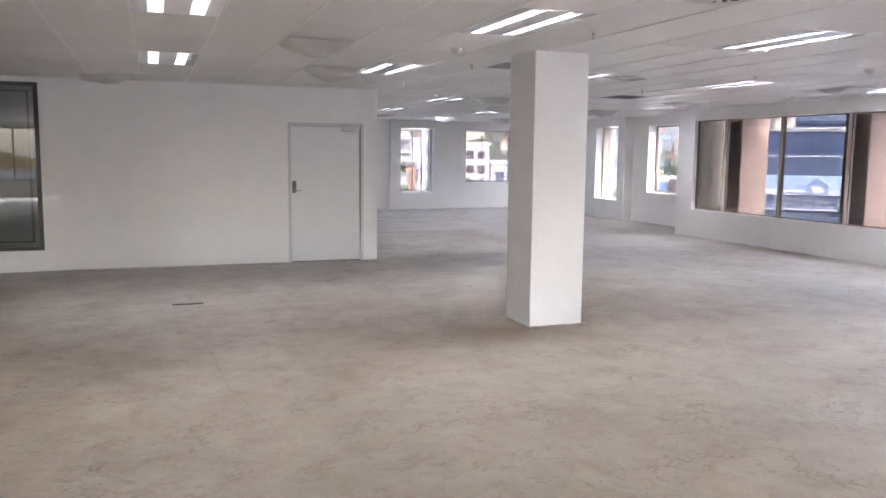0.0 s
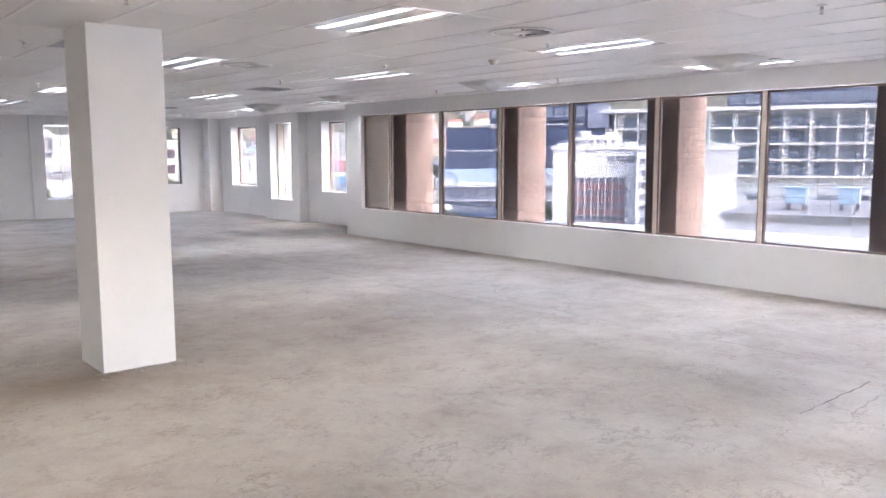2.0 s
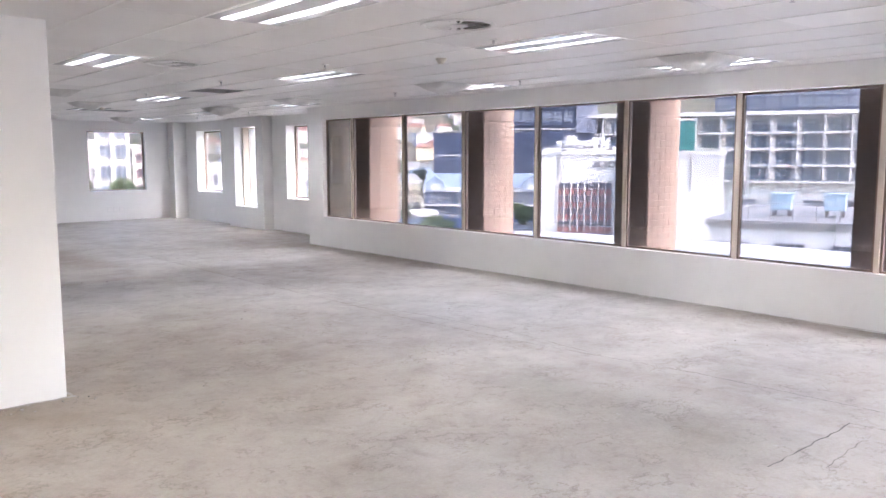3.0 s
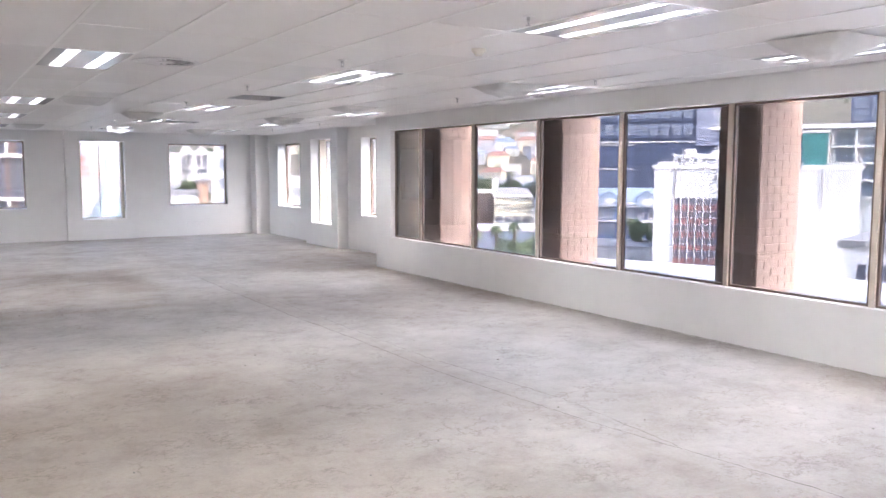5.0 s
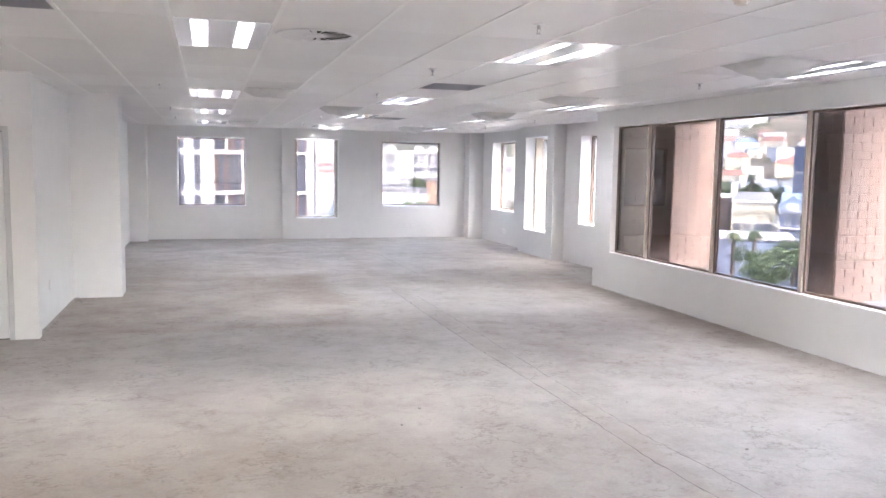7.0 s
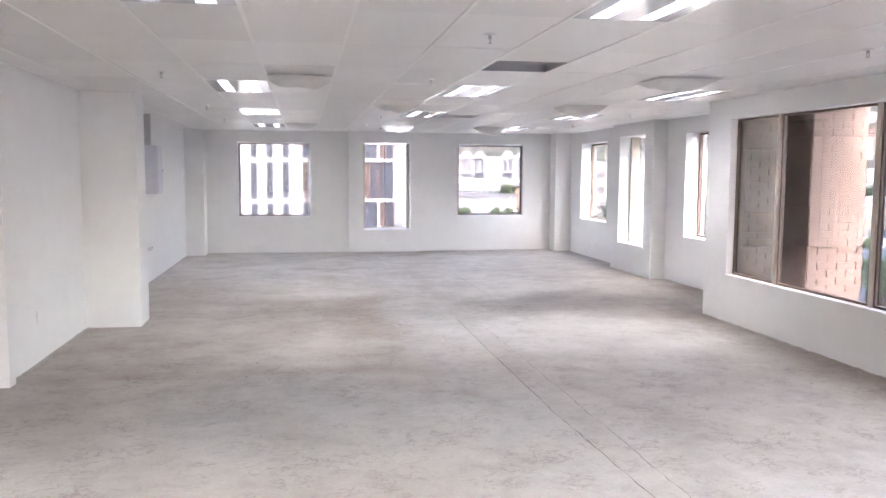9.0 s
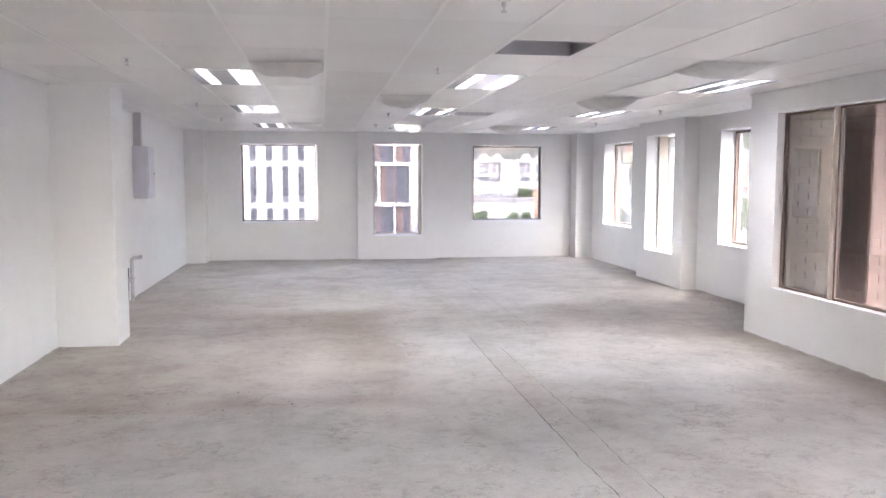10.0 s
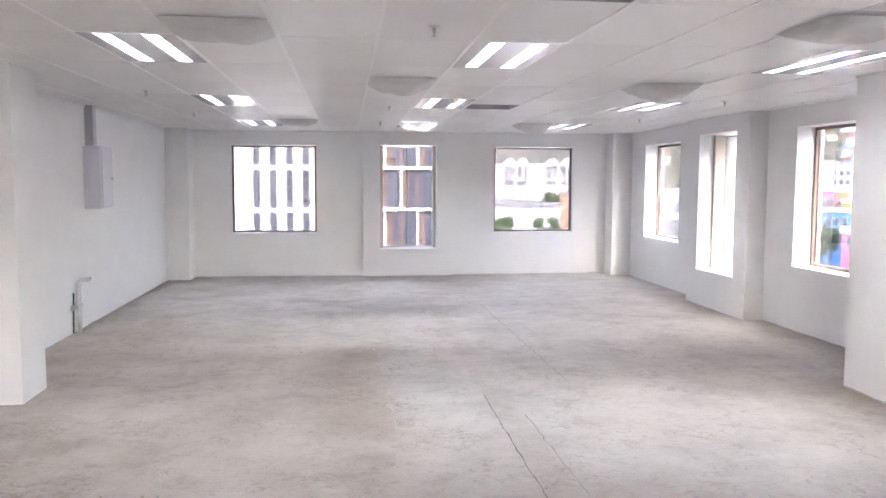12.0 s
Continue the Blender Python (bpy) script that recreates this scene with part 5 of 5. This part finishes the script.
# ---- trees ----
def crown(bm, rnd, centre, radius, count, size, flat=0.8):
    blobs = [(Vector((rnd.uniform(-1.1, 1.1), rnd.uniform(-1.1, 1.1), rnd.uniform(-0.7, 0.8))) * radius * 0.7, radius * rnd.uniform(0.2, 0.48)) for _ in range(16)]
    for _ in range(count):
        o, r = rnd.choice(blobs)
        v = Vector((rnd.gauss(0, 1), rnd.gauss(0, 1), rnd.gauss(0, 1))).normalized() * r * rnd.uniform(0.55, 1.05)
        p = Vector(centre) + o + Vector((v.x, v.y, v.z * flat))
        e = Euler((rnd.uniform(0, 6), rnd.uniform(0, 6), rnd.uniform(0, 6))).to_matrix()
        s = size * rnd.uniform(0.6, 1.3)
        bm.faces.new([bm.verts.new(p + e @ Vector(q)) for q in ((-s, 0, 0), (0, -s * 0.55, s * 0.1), (s, 0, 0), (0, s * 0.55, s * 0.1))])


def broad_tree(name, m, height, radius, seed, label):
    rnd = random.Random(seed)
    ob = thing(name, m, label, "tree")
    bm = bmesh.new()
    tube(bm, (0, 0, -1), (0.1, 0, height * 0.5), 0.3, 8, 0.18)
    for a in range(5):
        tube(bm, (0.1, 0, height * (0.35 + 0.04 * a)), (radius * 0.6 * math.cos(a * 1.3), radius * 0.6 * math.sin(a * 1.3), height * 0.75), 0.12, 6, 0.04)
    part("trunk", bm, M["bark"], ob)
    bm = bmesh.new()
    crown(bm, rnd, (0, 0, height - radius * 0.85), radius, 2400 + int(700 * radius), 0.10 + 0.035 * radius)
    part("crown", bm, M["leaf"], ob, "uneven green crown")
    return ob


for s, (az, d, el, r) in enumerate(((34.2, 150, -0.45, 4.2), (35.4, 148, -0.65, 4.0), (36.9, 150, -0.5, 4.4), (37.9, 152, -0.8, 3.6), (14.9, 98, -0.75, 1.8), (14.2, 84, -2.35, 1.4), (10.9, 84, -2.3, 1.4), (17.9, 90, -1.5, 1.8), (31.4, 95, -2.3, 2.4), (33.6, 88, -2.6, 1.8), (28.0, 100, -1.2, 2.6), (20.0, 90, -2.0, 2.4), (38.6, 80, -4.9, 2.4), (46.8, 88, -3.6, 1.5), (40.3, 88, -4.4, 1.5))):
    x, y = spot(az, d)
    base = max(GROUND, hill_height(az, d)) if d > 165 else GROUND
    broad_tree("tree", pose(x, y, base), high(el, d) - base, r, 40 + s, "broad green town tree with an uneven crown")


def palm(m, height, seed):
    rnd = random.Random(seed)
    ob = thing("palm_tree", m, "tall palm with a ragged head of fronds", "palm")
    bm = bmesh.new()
    for k in range(8):
        tube(bm, (0, 0, height * k / 8), (0, 0, height * (k + 1) / 8), 0.28 - 0.012 * k, 8, 0.25 - 0.012 * k)
    part("trunk", bm, M["bark"], ob)
    bm = bmesh.new()
    for f in range(34):
        a, lift, ln = rnd.uniform(0, 6.28), rnd.uniform(-0.5, 1.0), rnd.uniform(0.8, 1.15)
        d = Vector((math.cos(a), math.sin(a), 0))
        side = Vector((-d.y, d.x, 0))
        prev = None
        for k in range(7):
            t = k / 6
            p = d * ln * t + Vector((0, 0, height + lift * t * 0.8 - 0.9 * t * t))
            w = 0.15 * math.sin(math.pi * min(1, t * 0.9 + 0.08))
            pair = (bm.verts.new(p + side * w - Vector((0, 0, w * 0.5))), bm.verts.new(p), bm.verts.new(p - side * w - Vector((0, 0, w * 0.5))))
            if prev:
                bm.faces.new((prev[0], prev[1], pair[1], pair[0]))
                bm.faces.new((prev[1], prev[2], pair[2], pair[1]))
            prev = pair
    part("fronds", bm, M["palm_leaf"], ob, "drooping green fronds")
    return ob


for s, (az, d, el) in enumerate(((36.5, 86, -4.2), (37.85, 86, -4.0), (35.0, 84, -4.6), (37.3, 150, -0.2), (46.3, 92, -3.6))):
    x, y = spot(az, d)
    palm(pose(x, y, GROUND), high(el, d) - GROUND, 70 + s)

# scrub and trees over the hillside
rnd = random.Random(5)
bm = bmesh.new()
for n in range(1000):
    az, d = (rnd.uniform(18, 48) if n % 3 else rnd.uniform(-5, 76)), 185 + 600 * rnd.random()
    x, y = spot(az, d)
    r = rnd.uniform(0.8, 2.4)
    for _ in range(22):
        p = Vector((x, y, hill_height(az, d) + r * 0.6)) + Vector((rnd.gauss(0, 0.5), rnd.gauss(0, 0.5), rnd.gauss(0, 0.4))) * r
        e = Euler((rnd.uniform(0, 6), rnd.uniform(0, 6), rnd.uniform(0, 6))).to_matrix()
        s = r * rnd.uniform(0.22, 0.42)
        bm.faces.new([bm.verts.new(p + e @ Vector(q)) for q in ((-s, 0, 0), (0, -s * 0.7, 0), (s, 0, 0), (0, s * 0.7, 0))])
tagged(new("hillside_scrub", mesh_of("hillside_scrub", bm, M["leaf"])), "dark green scrub and trees scattered over the hillside", "scrub", "", "stuff")

# ---- outside: the brick piers and the ledge of this building ----
BL, BH, BW, JT = 0.224, 0.075, 0.106, 0.010


def brick_mesh(name, length, depth, height, material):
    bm = boxes((-length / 2, length / 2, -depth / 2, depth / 2, -height / 2, height / 2))
    return mesh_of(name, bm, material, 0.003)


BRICK = {}


def lay(parent, name, start, along, out, length, z0, z1, material, key):
    """Courses of bricks on a face: start is its foot corner, along the run, out the way it faces."""
    rnd = random.Random(len(key) * 7 + int(start[1] * 10))
    rot = math.degrees(math.atan2(along[1], along[0]))
    rows = int((z1 - z0) / (BH + JT))
    for r in range(rows):
        x = -(BL + JT) / 2 * (r % 2)
        z = z0 + (r + 0.5) * (BH + JT)
        while x < length - 0.02:
            a, b = max(x, 0.0), min(x + BL, length)
            x += BL + JT
            if b - a < 0.03:
                continue
            size = round(b - a, 3)
            if (material.name, size) not in BRICK:
                BRICK[(material.name, size)] = brick_mesh("brick", size, 0.03, BH, material)
            ob = new("brick", BRICK[(material.name, size)])
            ob.parent = parent
            o = 0.012 + rnd.uniform(-0.0015, 0.002)
            ob.location = (start[0] + along[0] * (a + b) / 2 + out[0] * (o - 0.015), start[1] + along[1] * (a + b) / 2 + out[1] * (o - 0.015), z)
            ob.rotation_euler = (0, 0, radians(rot))


PX0, PX1 = 10.97, 11.62
for k in range(4):
    ya = 12.94 - 3.04 * k
    pier = thing("brick_pier", pose(0, 0, 0), "salmon face-brick pier standing outside the ribbon window", "brick pier", "outer brick piers", "structure")
    part("core", boxes((PX0 + 0.004, PX1 - 0.004, ya + 0.004, ya + 0.50, -0.05, 2.62)), M["mortar"], pier, "pale mortar core")
    lay(pier, "brick", (PX0, ya, 0), (1, 0), (0, -1), PX1 - PX0, 0.46, 2.62, M["brick"], "south")
    lay(pier, "brick", (PX0, ya + 0.5, 0), (0, -1), (-1, 0), 0.50, 0.46, 2.62, M["brick"], "west")
endw = thing("brick_return", pose(0, 0, 0), "buff face-brick return wall outside the ribbon window", "brick wall", "", "structure")
part("core", boxes((BAND_X + 0.23, 11.9, 13.99, JOG_Y - 0.225, -0.05, 2.62)), M["mortar"], endw, "pale mortar core")
lay(endw, "brick", (BAND_X + 0.23, 13.985, 0), (1, 0), (0, -1), 1.13, 0.46, 2.62, M["buff_brick"], "return")

ledge = bmesh.new()
n = 24
outer = [(10.70 + 2.4 * math.sin(a), 4.6 + 6.6 * math.cos(a)) for a in (0.12 + (math.pi - 0.24) * k / n for k in range(n + 1))]
lo = [ledge.verts.new((x, y, 0.25)) for x, y in outer] + [ledge.verts.new((10.70, outer[-1][1], 0.25)), ledge.verts.new((10.70, outer[0][1], 0.25))]
hi = [ledge.verts.new((v.co.x, v.co.y, 0.46)) for v in lo]
ledge.faces.new(lo)
ledge.faces.new(hi[::-1])
for e in range(len(lo)):
    ledge.faces.new((lo[e], hi[e], hi[(e + 1) % len(lo)], lo[(e + 1) % len(lo)]))
bmesh.ops.recalc_face_normals(ledge, faces=ledge.faces)
structure("outer_ledge", ledge, M["ledge"], "pale coated curved ledge outside the ribbon window", "ledge")
